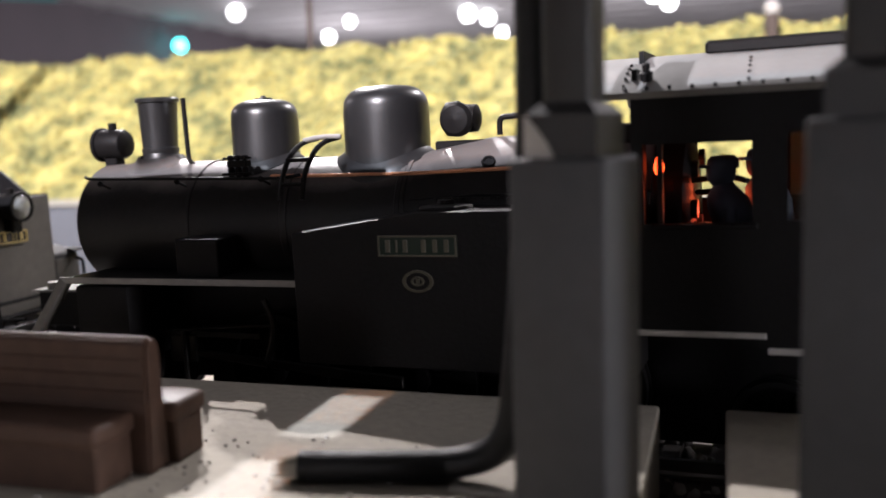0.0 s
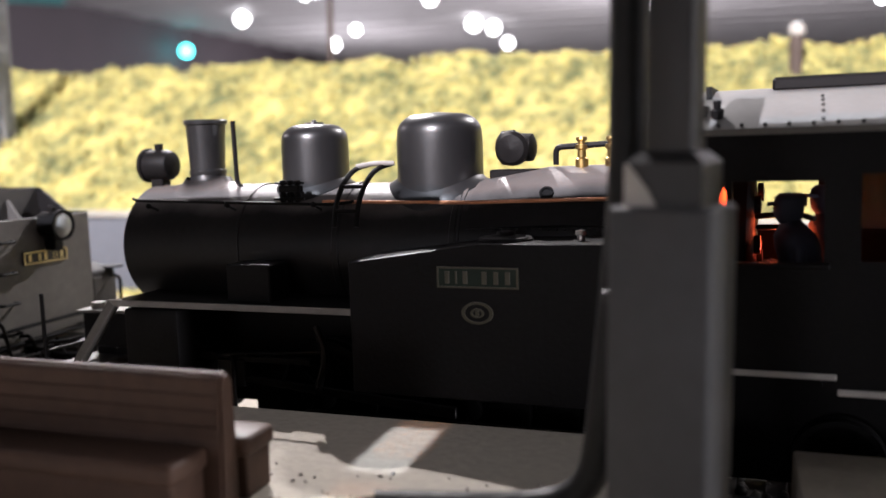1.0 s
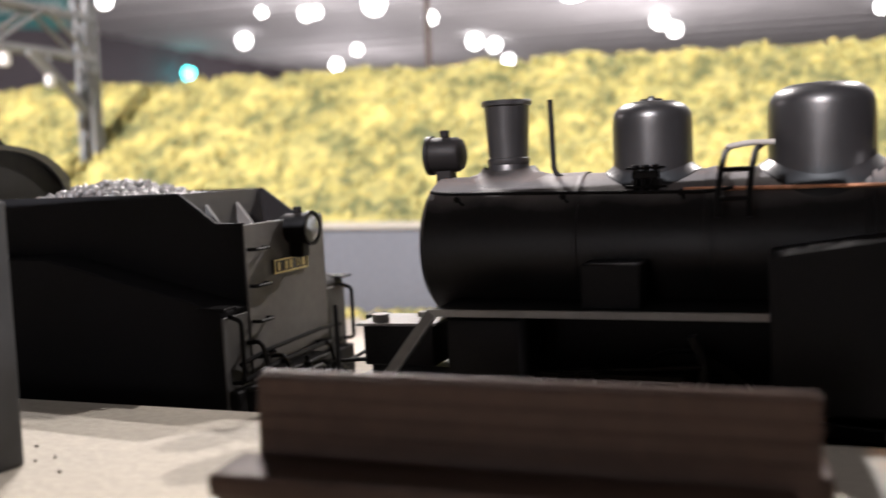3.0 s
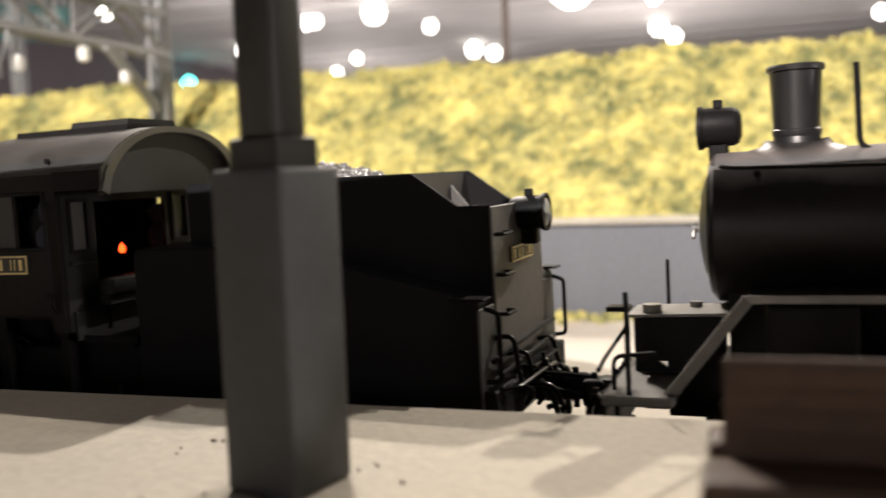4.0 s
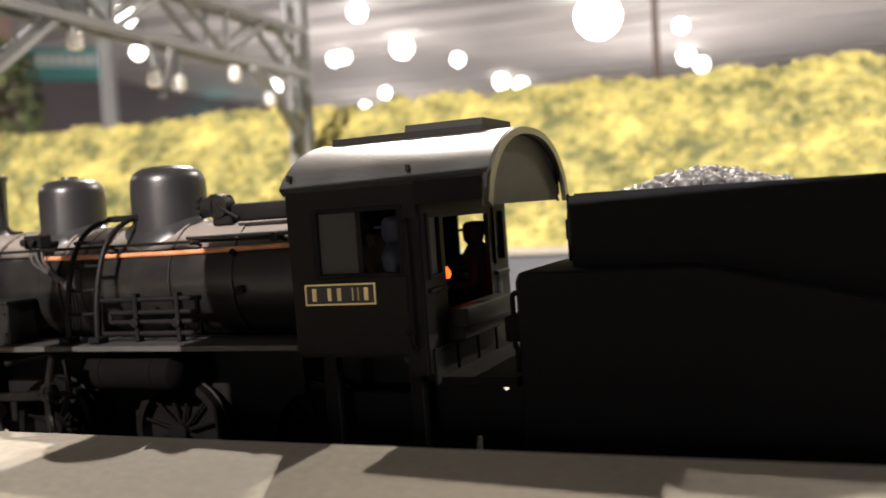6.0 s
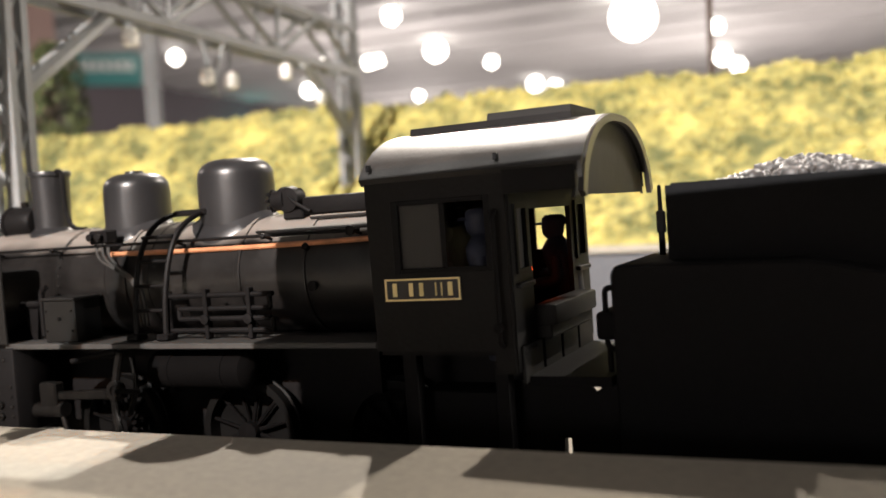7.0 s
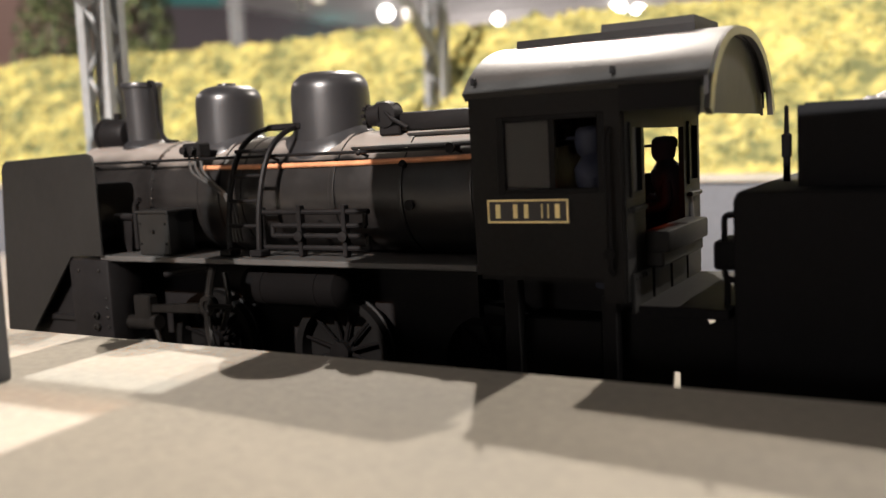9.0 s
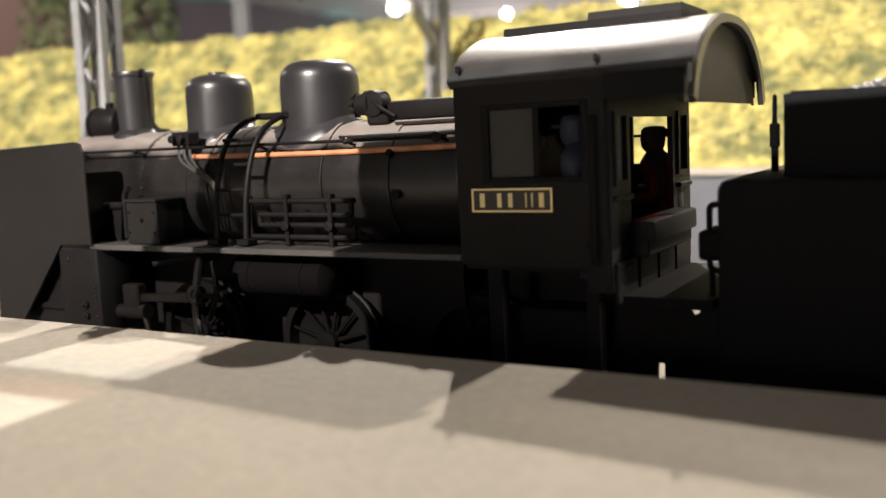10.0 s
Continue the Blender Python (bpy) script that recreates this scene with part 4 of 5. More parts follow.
    lathe(bm, (-7.0, 0, cz), (1, 0, 0), [(0.0, 0), (r - 0.02, 0), (r + 0.02, 0.04), (r + 0.02, 1.75), (r, 1.77), (r, 2.55), (r + 0.012, 2.56), (r + 0.012, 2.62), (r, 2.63), (r, 3.3), (r + 0.012, 3.31), (r + 0.012, 3.37), (r, 3.38), (r, 4.75), (r + 0.012, 4.76), (r + 0.012, 4.82), (r, 4.83), (r, 7.1), (0.0, 7.1)], 64)
    boiler = part("boiler", bm, BOILERBROWN, ob, "black boiler with sheen painted pale along its top")
    bm = B()
    lathe(bm, (-7.0, 0, cz), (-1, 0, 0), [(r - 0.06, 0), (r - 0.06, 0.04), (r - 0.2, 0.06), (0.2, 0.16), (0.0, 0.17)], 40)
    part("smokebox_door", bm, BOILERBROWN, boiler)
    bm = B()
    for a in range(-70, 100, 10):
        t = math.radians(a)
        rivets(bm, [(-5.22, -(r + 0.005) * math.cos(t), cz + (r + 0.005) * math.sin(t))], 0.018, (0, -math.cos(t), math.sin(t)))
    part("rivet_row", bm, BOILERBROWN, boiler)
    for x in (-5.3, -4.05, -2.2, -1.25, -0.35):
        bm = B()
        lathe(bm, (x, 0, cz), (1, 0, 0), [(r - 0.01, 0), (r + 0.022, 0), (r + 0.026, 0.02), (r + 0.022, 0.045), (r - 0.01, 0.045)], 64)
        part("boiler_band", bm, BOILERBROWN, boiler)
    bm = B()
    lathe(bm, (-6.06, 0, 0), (0, 0, 1), [(0.34, 2.4), (0.34, 2.48), (0.255, 2.56), (0.255, 2.6), (0.275, 3.3), (0.296, 3.31), (0.3, 3.36), (0.29, 3.38), (0.25, 3.38), (0.23, 3.2), (0.0, 3.1)], 36)
    part("chimney", bm, DOME, ob)
    bm = B()
    tube(bm, bend([(-5.3, -0.12, 2.5), (-5.55, -0.12, 2.52), (-5.66, -0.12, 2.75), (-5.66, -0.12, 3.36), (-5.78, -0.12, 3.37)], 0.14), 0.035, 10)
    part("blower_pipe", bm, BLACK, ob)
    bm = B()
    dome(bm, -4.4, 0.45, 2.3, 3.23, cz, r)
    lathe(bm, (-4.42, 0, 3.22), (0, 0, 1), [(0.13, 0), (0.12, 0.03), (0.0, 0.04)], 14)
    part("sand_dome", bm, DOME, ob, "smooth grey sand dome")
    bm = B()
    dome(bm, -2.68, 0.5, 2.3, 3.28, cz, r)
    part("steam_dome", bm, DOME, ob, "smooth grey steam dome")
    lattice_lamp(ob, -6.62, 2.66, 0.25, 0.5)
    # generator and long cover in front of the cab
    bm = B()
    lathe(bm, (-1.92, -0.28, 2.66), (1, 0, 0.05), [(0.0, 0), (0.1, 0.01), (0.13, 0.05), (0.13, 0.16), (0.16, 0.17), (0.16, 0.24), (0.12, 0.25), (0.12, 0.42), (0.0, 0.43)], 18)
    lathe(bm, (-1.62, -0.3, 2.66), (0, -1, 0), [(0.15, -0.1), (0.17, 0.0), (0.15, 0.1), (0.0, 0.12)], 18)
    for k in range(6):
        a = k * math.pi / 3
        box(bm, -1.93, -1.85, -0.28 + 0.09 * math.cos(a) - 0.02, -0.28 + 0.09 * math.cos(a) + 0.02, 2.66 + 0.09 * math.sin(a) - 0.02, 2.66 + 0.09 * math.sin(a) + 0.02)
    box(bm, -1.72, -1.42, -0.38, -0.16, 2.42, 2.54, 0.02, 1)
    for k in range(8):
        a = 2 * math.pi * k / 8
        lathe(bm, (-1.91, -0.28 + 0.115 * math.cos(a), 2.66 + 0.115 * math.sin(a)), (-1, 0, 0), [(0.028, -0.02), (0.028, 0.03), (0.0, 0.035)], 6)
    tube(bm, bend([(-1.6, -0.4, 2.7), (-1.5, -0.44, 2.62), (-1.3, -0.4, 2.5)], 0.05), 0.025, 6)
    part("generator", bm, BLACK, ob)
    bm = B()
    box(bm, -1.45, 0.1, -0.36, 0.3, 2.46, 2.68, 0.05, 2)
    part("turret_cover", bm, BLACK, ob)
    bm = B()
    lathe(bm, (-0.16, -0.2, 2.66), (0, 0, 1), [(0.09, 0), (0.09, 0.16), (0.05, 0.18), (0.05, 0.26), (0.09, 0.28), (0.08, 0.34), (0.0, 0.37)], 16)
    part("whistle", bm, BRASS, ob, "small brass whistle")
    bm = B()
    for k, (x0, x1) in enumerate(((-2.0, -0.02), (-1.3, -0.02))):
        y, z = ((-0.52, 2.30), (-0.36, 2.43))[k]
        box(bm, x0, x1, y - 0.07, y + 0.07, z - 0.03, z + 0.02, 0.015, 1)
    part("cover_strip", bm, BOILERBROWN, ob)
    # handrail with knobs, along the boiler
    handrail(ob, [(-6.95, -0.6, 2.26), (-6.7, -0.78, 2.26), (-0.5, -0.78, 2.24), (-0.42, -0.75, 2.24)], 0.02,
             [((x, -0.78, 2.24), (x, -0.55, 2.18)) for x in (-6.4, -5.25, -3.1, -1.75, -0.5)])
    bm = B()
    lathe(bm, (-0.5, -0.80, 2.24), (0, -1, 0), [(0.04, 0), (0.06, 0.02), (0.06, 0.05), (0.0, 0.06)], 8)
    lathe(bm, (-1.2, -0.70, 2.08), (0, -0.8, 0.4), [(0.04, -0.05), (0.045, 0.03), (0.0, 0.04)], 12)
    lathe(bm, (-1.1, -0.79, 1.62), (0, -1, 0), [(0.05, -0.05), (0.06, 0.0), (0.0, 0.01)], 12)
    part("boiler_plugs", bm, BLACK, ob)
    # sand valve with pipes
    bm = B()
    box(bm, -4.5, -4.2, -0.84, -0.62, 2.28, 2.46, 0.02, 1)
    lathe(bm, (-4.42, -0.86, 2.37), (0, -1, 0), [(0.05, 0), (0.05, 0.06), (0, 0.07)], 10)
    lathe(bm, (-4.28, -0.86, 2.37), (0, -1, 0), [(0.05, 0), (0.05, 0.06), (0, 0.07)], 10)
    valve = part("sand_valve", bm, BLACK, ob)
    for k in range(3):
        bm = B()
        tube(bm, bend([(-4.45 + 0.1 * k, -0.76, 2.3), (-4.42 + 0.1 * k, -0.8, 2.1), (-3.75 + 0.06 * k, -0.86, 1.75 - 0.03 * k), (-3.6 + 0.06 * k, -0.95, 1.2)], 0.12), 0.018, 6)
        part("sand_pipe", bm, RUNBOARD, valve, "thin dark sand pipe")
    # curved boiler ladder
    for x in (-3.5, -3.02):
        bm = B()
        pts = [(x, -1.16, 1.1), (x, -1.12, 1.7), (x + 0.04, -0.95, 2.3), (x + 0.1, -0.66, 2.55), (x + 0.16, -0.3, 2.62)]
        tube(bm, bend(pts, 0.3, 6), 0.035, 8)
        part("ladder_rail", bm, BLACK, ob)
        bm = B()
        box(bm, x - 0.08, x + 0.1, -1.26, -1.06, 1.06, 1.14, 0.015, 1)
        part("ladder_foot", bm, BLACK, ob)
    for y, z in ((-1.14, 1.42), (-1.11, 1.72), (-1.03, 2.02), (-0.92, 2.32)):
        bm = B()
        rod(bm, (-3.5, y, z), (-3.0, y, z), 0.024, n=8)
        part("rung", bm, BLACK, ob)
    bm = B()
    box(bm, -3.35, -2.8, -0.5, 0.1, 2.56, 2.64, 0.02, 1)
    part("ladder_step", bm, BLACK, ob)
    # cooling coil pipes on the running board
    bm = B()
    for k, z in enumerate((1.58, 1.42, 1.3, 1.16)):
        x0, x1 = (-3.0, -1.45) if k in (0, 3) else (-2.85, -1.5)
        rod(bm, (x0, -1.08, z), (x1, -1.08, z), 0.032, n=8)
    for x, z0, z1 in ((-2.85, 1.42, 1.3), (-1.5, 1.42, 1.58), (-1.47, 1.3, 1.16), (-3.0, 1.58, 1.62)):
        rod(bm, (x, -1.08, z0), (x, -1.08, z1), 0.032, n=8)
    tube(bm, bend([(-3.0, -1.08, 1.16), (-3.02, -1.08, 1.4), (-3.0, -1.06, 1.64)], 0.1), 0.032, 8)
    coil = part("cooling_coil", bm, BLACK, ob)
    for x in (-2.42, -1.78):
        bm = B()
        box(bm, x - 0.03, x + 0.03, -1.13, -1.03, 1.06, 1.66, 0.01, 1)
        lathe(bm, (x, -1.12, 1.3), (0, -1, 0), [(0.06, 0), (0.06, 0.04), (0, 0.05)], 10)
        part("pipe_stand", bm, BLACK, coil)
    # running boards, boxes, reservoirs
    for s in (-1, 1):
        bm = B()
        box(bm, -5.6, 0.05, min(1.38 * s, 0.6 * s), max(1.38 * s, 0.6 * s), 0.98, 1.05, 0.01, 1)
        part("running_board", bm, RUNBOARD, ob, "dusty black running board")
        bm = B()
        lathe(bm, (-3.3, 1.05 * s, 0.68), (1, 0, 0), [(0.0, -0.05), (0.15, -0.02), (0.23, 0.04), (0.23, 1.4), (0.15, 1.46), (0.0, 1.48)], 28)
        for x in (-3.0, -2.2):
            lathe(bm, (x, 1.05 * s, 0.68), (1, 0, 0), [(0.24, 0), (0.24, 0.05), (0.2, 0.06)], 28)
        part("air_reservoir", bm, SHADEBLACK, ob)
    bm = B()
    box(bm, -4.98, -4.43, -1.25, -0.8, 1.05, 1.6, 0.015, 1)
    chest = part("tool_box", bm, TOOLBOX, ob, "dusty riveted tool box")
    bm = B()
    box(bm, -5.0, -4.41, -1.27, -0.78, 1.59, 1.63, 0.008, 1)
    part("lid", bm, TOOLBOX, chest)
    bm = B()
    rivets(bm, [(x, -1.255, z) for x in (-4.93, -4.48) for z in (1.2, 1.46)], 0.016)
    lathe(bm, (-4.7, -1.25, 1.36), (0, -1, 0), [(0.025, 0), (0.025, 0.03), (0, 0.04)], 8)
    part("rivets", bm, STEELDARK, chest)
    bm = B()
    prism(bm, [(-5.5, 1.05), (-5.66, 1.5), (-5.36, 1.5), (-5.42, 1.05)], -1.0, -0.94)
    rod(bm, (-5.66, -1.0, 1.53), (-5.3, -1.0, 1.53), 0.05, n=10)
    tube(bm, bend([(-5.28, -1.0, 1.1), (-5.28, -1.0, 1.7), (-5.18, -1.0, 1.76)], 0.08), 0.04, 8)
    part("lubricator", bm, BLACK, ob)
    # smoke deflectors and cylinder covers
    for s in (-1, 1):
        bm = B()
        q = [(-7.42, 2.22), (-7.38, 2.31), (-7.3, 2.36), (-5.62, 2.40), (-5.53, 2.36), (-5.49, 2.26), (-5.49, 1.05), (-6.1, 1.05), (-7.05, -0.05), (-7.62, -0.05)]
        prism(bm, q, 1.44 * s, 1.40 * s, 0.008)
        part("smoke_deflector", bm, DEFLECTOR, ob, "dusty grey-black smoke deflector plate")
        bm = B()
        box(bm, -6.2, -5.42, min(1.42 * s, 0.75 * s), max(1.42 * s, 0.75 * s), -0.15, 1.0, 0.04, 2)
        cyl = part("cylinder", bm, BLACK, ob)
        bm = B()
        rivets(bm, [(x, 1.425 * s, z) for x in (-6.0, -5.6) for z in (0.85,)] + [(-5.5, 1.425 * s, 0.1 + 0.13 * k) for k in range(4)], 0.024, (0, s, 0))
        for z in (0.1, 0.25):
            lathe(bm, (-5.7, 1.42 * s, z), (0, s, 0), [(0.05, 0), (0.05, 0.04), (0.02, 0.05), (0.02, 0.08), (0.0, 0.09)], 12)
        part("cylinder_fittings", bm, STEELDARK, cyl)
    # wheels and rods
    bm = B()
    box(bm, -7.3, 1.5, -0.45, 0.45, -0.3, 1.0)
    box(bm, -5.2, 1.5, -0.4, 0.4, -0.74, -0.28)
    part("frame", bm, BLACK, ob)
    bm = B()
    box(bm, -7.75, -7.65, -1.35, 1.35, -0.35, 0.2, 0.02, 1)
    box(bm, -7.7, -6.0, -1.3, 1.3, 0.12, 0.2, 0.01, 1)
    part("buffer_beam", bm, BLACK, ob)
    # dark block added to hide bright ground behind the deflectors' cut-outs
    bm = B()
    box(bm, -7.45, -6.1, -1.25, 1.25, -0.2, 1.0, 0.03, 1)
    part("cutout_backing", bm, BLACK, ob)
    bm = B()
    tube(bm, bend([(-7.7, -1.25, 0.2), (-7.7, -1.25, 0.62), (-7.5, -1.25, 0.7), (-7.4, -1.25, 0.2)], 0.12), 0.03, 8)
    tube(bm, bend([(-7.8, -1.2, 0.0), (-8.1, -1.1, -0.05), (-8.1, -0.6, -0.1)], 0.1), 0.03, 8)
    part("front_step_rail", bm, STEELDARK, ob)
    for s in (-1, 1):
        for x in (-4.25, -2.18, -0.12):
            wheel(ob, x, 0.72 * s, 0.68)
        wheel(ob, -6.5, 0.72 * s, 0.42, 9)
        y = 1.0 * s
        bm = B()
        prism(bm, [(-4.4, -0.36), (-4.4, -0.22), (0.05, -0.22), (0.05, -0.36)], y - 0.03, y + 0.03, 0.01)
        part("coupling_rod", bm, STEELDARK, ob)
        bm = B()
        prism(bm, [(-5.2, 0.26), (-5.2, 0.36), (-3.95, 0.44), (-3.95, 0.3)], 1.1 * s - 0.04, 1.1 * s + 0.04, 0.015)
        box(bm, -5.28, -4.98, 1.1 * s - 0.08, 1.1 * s + 0.08, 0.16, 0.5, 0.02, 1)
        part("slide_bar", bm, STEELDARK, ob)
        bm = B()
        rod(bm, (-5.42, 1.1 * s, 0.12), (-4.9, 1.1 * s, 0.14), 0.1, n=14)
        rod(bm, (-5.0, 1.1 * s, 0.16), (-4.85, 1.1 * s, -0.3), 0.035)
        rod(bm, (-4.9, 1.12 * s, -0.28), (-3.95, 1.12 * s, -0.16), 0.035)
        part("piston_rod", bm, STEELDARK, ob)
        bm = B()
        tube(bm, bend([(-3.8, 1.16 * s, 0.92), (-3.92, 1.16 * s, 0.55), (-3.98, 1.16 * s, 0.1), (-3.85, 1.16 * s, -0.28)], 0.25), 0.05, 8)
        tube(bm, bend([(-3.62, 1.16 * s, 0.85), (-3.55, 1.16 * s, 0.5), (-3.72, 1.16 * s, 0.12)], 0.2), 0.035, 8)
        lathe(bm, (-3.9, 1.14 * s, 0.42), (0, s, 0), [(0.13, 0), (0.13, 0.08), (0.07, 0.08), (0.07, 0.02), (0, 0.02)], 18)
        rod(bm, (-3.9, 1.2 * s, 0.42), (-3.5, 1.2 * s, 0.42), 0.03)
        lathe(bm, (-3.86, 1.14 * s, -0.26), (0, s, 0), [(0.09, 0), (0.09, 0.1), (0, 0.11)], 14)
        rod(bm, (-3.86, 1.2 * s, -0.26), (-3.5, 1.2 * s, -0.34), 0.04)
        part("valve_gear", bm, STEELDARK, ob, "bright steel valve gear link")
        bm = B()
        prism(bm, [(-4.6, 0.95), (-4.1, 0.8), (-3.7, 0.98)], 1.0 * s - 0.06, 1.0 * s + 0.06)
        rod(bm, (-4.75, 1.05 * s, 0.78), (-3.95, 1.05 * s, 0.9), 0.05)
        part("link_bracket", bm, BLACK, ob)
    bm = B()
    box(bm, -0.35, -0.2, -0.9, 0.9, 0.4, 1.0)
    box(bm, 0.25, 0.42, -1.2, -1.05, -0.35, 0.95, 0.01, 1)
    box(bm, 1.3, 1.45, -1.2, -1.05, -0.35, 0.75, 0.01, 1)
    box(bm, 0.2, 0.75, -1.3, -1.02, -0.4, -0.35, 0.01, 1)
    part("cab_steps", bm, BLACK, ob)
    # thin copper pipe laid along the boiler
    bm = B()
    tube(bm, [(-4.3, -0.665, 2.135), (-3.3, -0.672, 2.12), (-2.0, -0.675, 2.115), (-0.9, -0.672, 2.125), (0.06, -0.665, 2.14)], 0.033, 10)
    part("copper_pipe", bm, COPPER, ob, "thin tarnished copper pipe")
    # cab walls: side with a window, back with an opening and two small panes
    for s in (-1, 1):
        a, b = 1.38 * s, 1.32 * s
        bm = B()
        for q in ([(0.06, 0.95), (0.04, 2.78), (0.4, 2.78), (0.4, 0.95)], [(0.4, 0.95), (0.4, 1.80), (1.4, 1.80), (1.4, 0.95)], [(0.4, 2.47), (0.4, 2.78), (1.4, 2.78), (1.4, 2.47)], [(1.4, 0.72), (1.4, 2.78), (1.6, 2.78), (1.6, 0.72)]):
            prism(bm, q, a, b)
        side = part("cab_side", bm, CABBLACK, ob)
        bm = B()
        o = 1.40 * s
        for q in ((0.34, 0.42, 1.76, 2.51), (1.38, 1.44, 1.76, 2.51), (0.42, 1.38, 2.46, 2.51), (0.42, 1.38, 1.76, 1.81)):
            box(bm, q[0], q[1], min(o, b), max(o, b), q[2], q[3], 0.006, 1)
        frame_part = part("window_frame", bm, BLACK, side)
        bm = B()
        p = 1.345 * s
        box(bm, 0.42, 0.90, p - 0.008, p + 0.008, 1.81, 2.46)
        # far window filled with black so the cab interior looks dark
        part("pane", bm, PANE if s < 0 else CABBLACK, frame_part, "dusty sliding window pane" if s < 0 else "far window filled in black to darken the view through")
        bm = B()
        box(bm, 0.88, 0.94, p - 0.02, p + 0.02, 1.81, 2.46)
        part("sash", bm, BLACK, frame_part)
        bm = B()
        tube(bm, bend([(1.5, 1.4 * s, 1.0), (1.5, 1.47 * s, 1.05), (1.5, 1.47 * s, 2.3), (1.5, 1.4 * s, 2.35)], 0.05), 0.025, 8)
        lathe(bm, (1.5, 1.47 * s, 1.2), (0, s, 0), [(0.05, 0), (0.05, 0.05), (0.0, 0.06)], 8)
        part("grab_rail", bm, BLACK, side)
    number_bars(ob, 0.22, 1.08, 1.48, 1.71, -1.38, RUSTBLACK, GOLD, [1, -0.3, 0.9, 0.9, -0.4, 0.3, 0.3, 1.0])
    bm = B()
    x0, x1 = 1.56, 1.62
    for y0, y1, z0, z1 in ((-1.32, -1.2, 0.72, 2.75), (-1.2, -0.9, 0.72, 1.74), (-1.2, -0.9, 2.36, 2.75), (-0.9, -0.75, 0.72, 2.75), (-0.75, 0.66, 0.72, 1.30), (-0.75, 0.66, 2.34, 2.95), (0.66, 0.82, 0.72, 2.75), (0.82, 1.14, 0.72, 1.74), (0.82, 1.14, 2.36, 2.75), (1.14, 1.32, 0.72, 2.75)):
        box(bm, x0, x1, y0, y1, z0, z1)
    back = part("cab_back", bm, CABBACK, ob, "dusty black cab back wall with opening")
    for y0, y1 in ((-1.2, -0.9), (0.82, 1.14)):
        bm = B()
        for q in ((y0 - 0.03, y0 + 0.02, 1.7, 2.4), (y1 - 0.02, y1 + 0.03, 1.7, 2.4), (y0, y1, 1.7, 1.75), (y0, y1, 2.35, 2.4)):
            box(bm, 1.62, 1.65, q[0], q[1], q[2], q[3])
        fr = part("window_frame", bm, BLACK, back)
        bm = B()
        box(bm, 1.585, 1.595, y0, y1, 1.74, 2.36)
        part("pane", bm, PANE, fr, "dusty narrow pane")
        bm = B()
        box(bm, 1.62, 1.68, y0 - 0.06, y1 + 0.06, 1.56, 1.61, 0.008, 1)
        part("ledge", bm, CABBACK, back)
    bm = B()
    box(bm, 1.6, 1.86, -0.78, 0.72, 1.12, 1.34, 0.03, 2)
    box(bm, 1.6, 1.8, -0.78, 0.72, 0.98, 1.14, 0.02, 1)
    part("tool_tray", bm, CABBACK, ob, "dusty black shovel tray")
    for k in range(4):
        bm = B()
        box(bm, 1.62, 1.66, -1.28 + 0.62 * k + 0.03, -1.28 + 0.62 * k + 0.58, 0.6, 0.98, 0.008, 1)
        part("apron_panel", bm, CABBACK, ob)
    bm = B()
    rivets(bm, [(1.66, -1.2 + 0.1 * k, 0.93) for k in range(4)] + [(1.66, 0.75 + 0.1 * k, 0.97) for k in range(4)], 0.024, (1, 0, 0))
    part("apron_rivets", bm, CABBACK, ob)
    bm = B()
    box(bm, 1.6, 2.5, -1.15, 1.15, 0.56, 0.66, 0.01, 1)
    part("fall_plate", bm, TENDERBLACK, ob, "worn grey fall plate")
    bm = B()
    box(bm, 0.3, 1.2, -0.9, 0.9, -0.6, 0.45, 0.02, 1)
    box(bm, 1.2, 2.6, -0.3, 0.3, -0.1, 0.12, 0.02, 1)
    prism(bm, [(1.2, -0.6), (1.86, -0.6), (1.9, -0.02), (1.9, 0.3), (1.2, 0.3)], -0.9, -0.84)
    prism(bm, [(1.97, -0.6), (2.54, -0.6), (2.54, 0.3), (1.97, 0.3)], -0.9, -0.84)
    box(bm, 1.15, 1.45, 0.2, 0.4, -0.6, 0.0)
    box(bm, 1.15, 1.75, 0.2, 0.4, 0.0, 0.56)
    box(bm, 1.9, 1.98, -0.9, -0.84, -0.02, 0.3)
    prism(bm, [(1.2, 0.3), (2.54, 0.3), (2.54, 0.56), (2.34, 0.555), (2.3, 0.48), (2.25, 0.46), (2.21, 0.52), (2.19, 0.555), (1.2, 0.56)], -0.9, -0.84)
    part("drawbar_frame", bm, BLACK, ob)
    bm = B()
    box(bm, 0.08, 1.58, -1.32, 1.32, 0.9, 0.98)
    part("cab_floor", bm, BLACK, ob)
    bm = B()
    for y0, y1, z0, z1 in ((-1.32, -0.85, 0.95, 2.75), (0.85, 1.32, 0.95, 2.75), (-0.85, 0.85, 0.95, 2.95)):
        box(bm, 0.06, 0.11, y0, y1, z0, z1)
    part("cab_front", bm, BLACK, ob)
    bm = B()
    lathe(bm, (0.1, 0, 1.75), (1, 0, 0), [(0.75, 0), (0.75, 0.3), (0.66, 0.36), (0.0, 0.38)], 32)
    for yy, zz in ((-0.4, 2.15), (0.35, 2.2), (0.0, 2.3), (-0.45, 1.7)):
        lathe(bm, (0.46, yy, zz), (1, 0, 0), [(0.11, 0), (0.11, 0.07), (0.0, 0.08)], 14)
    tube(bm, bend([(0.45, -0.3, 2.2), (0.75, -0.45, 2.25), (1.0, -0.5, 2.1)], 0.12), 0.03, 8)
    tube(bm, bend([(0.45, 0.1, 2.3), (0.9, 0.1, 2.38), (1.2, 0.1, 2.36)], 0.1), 0.05, 8)
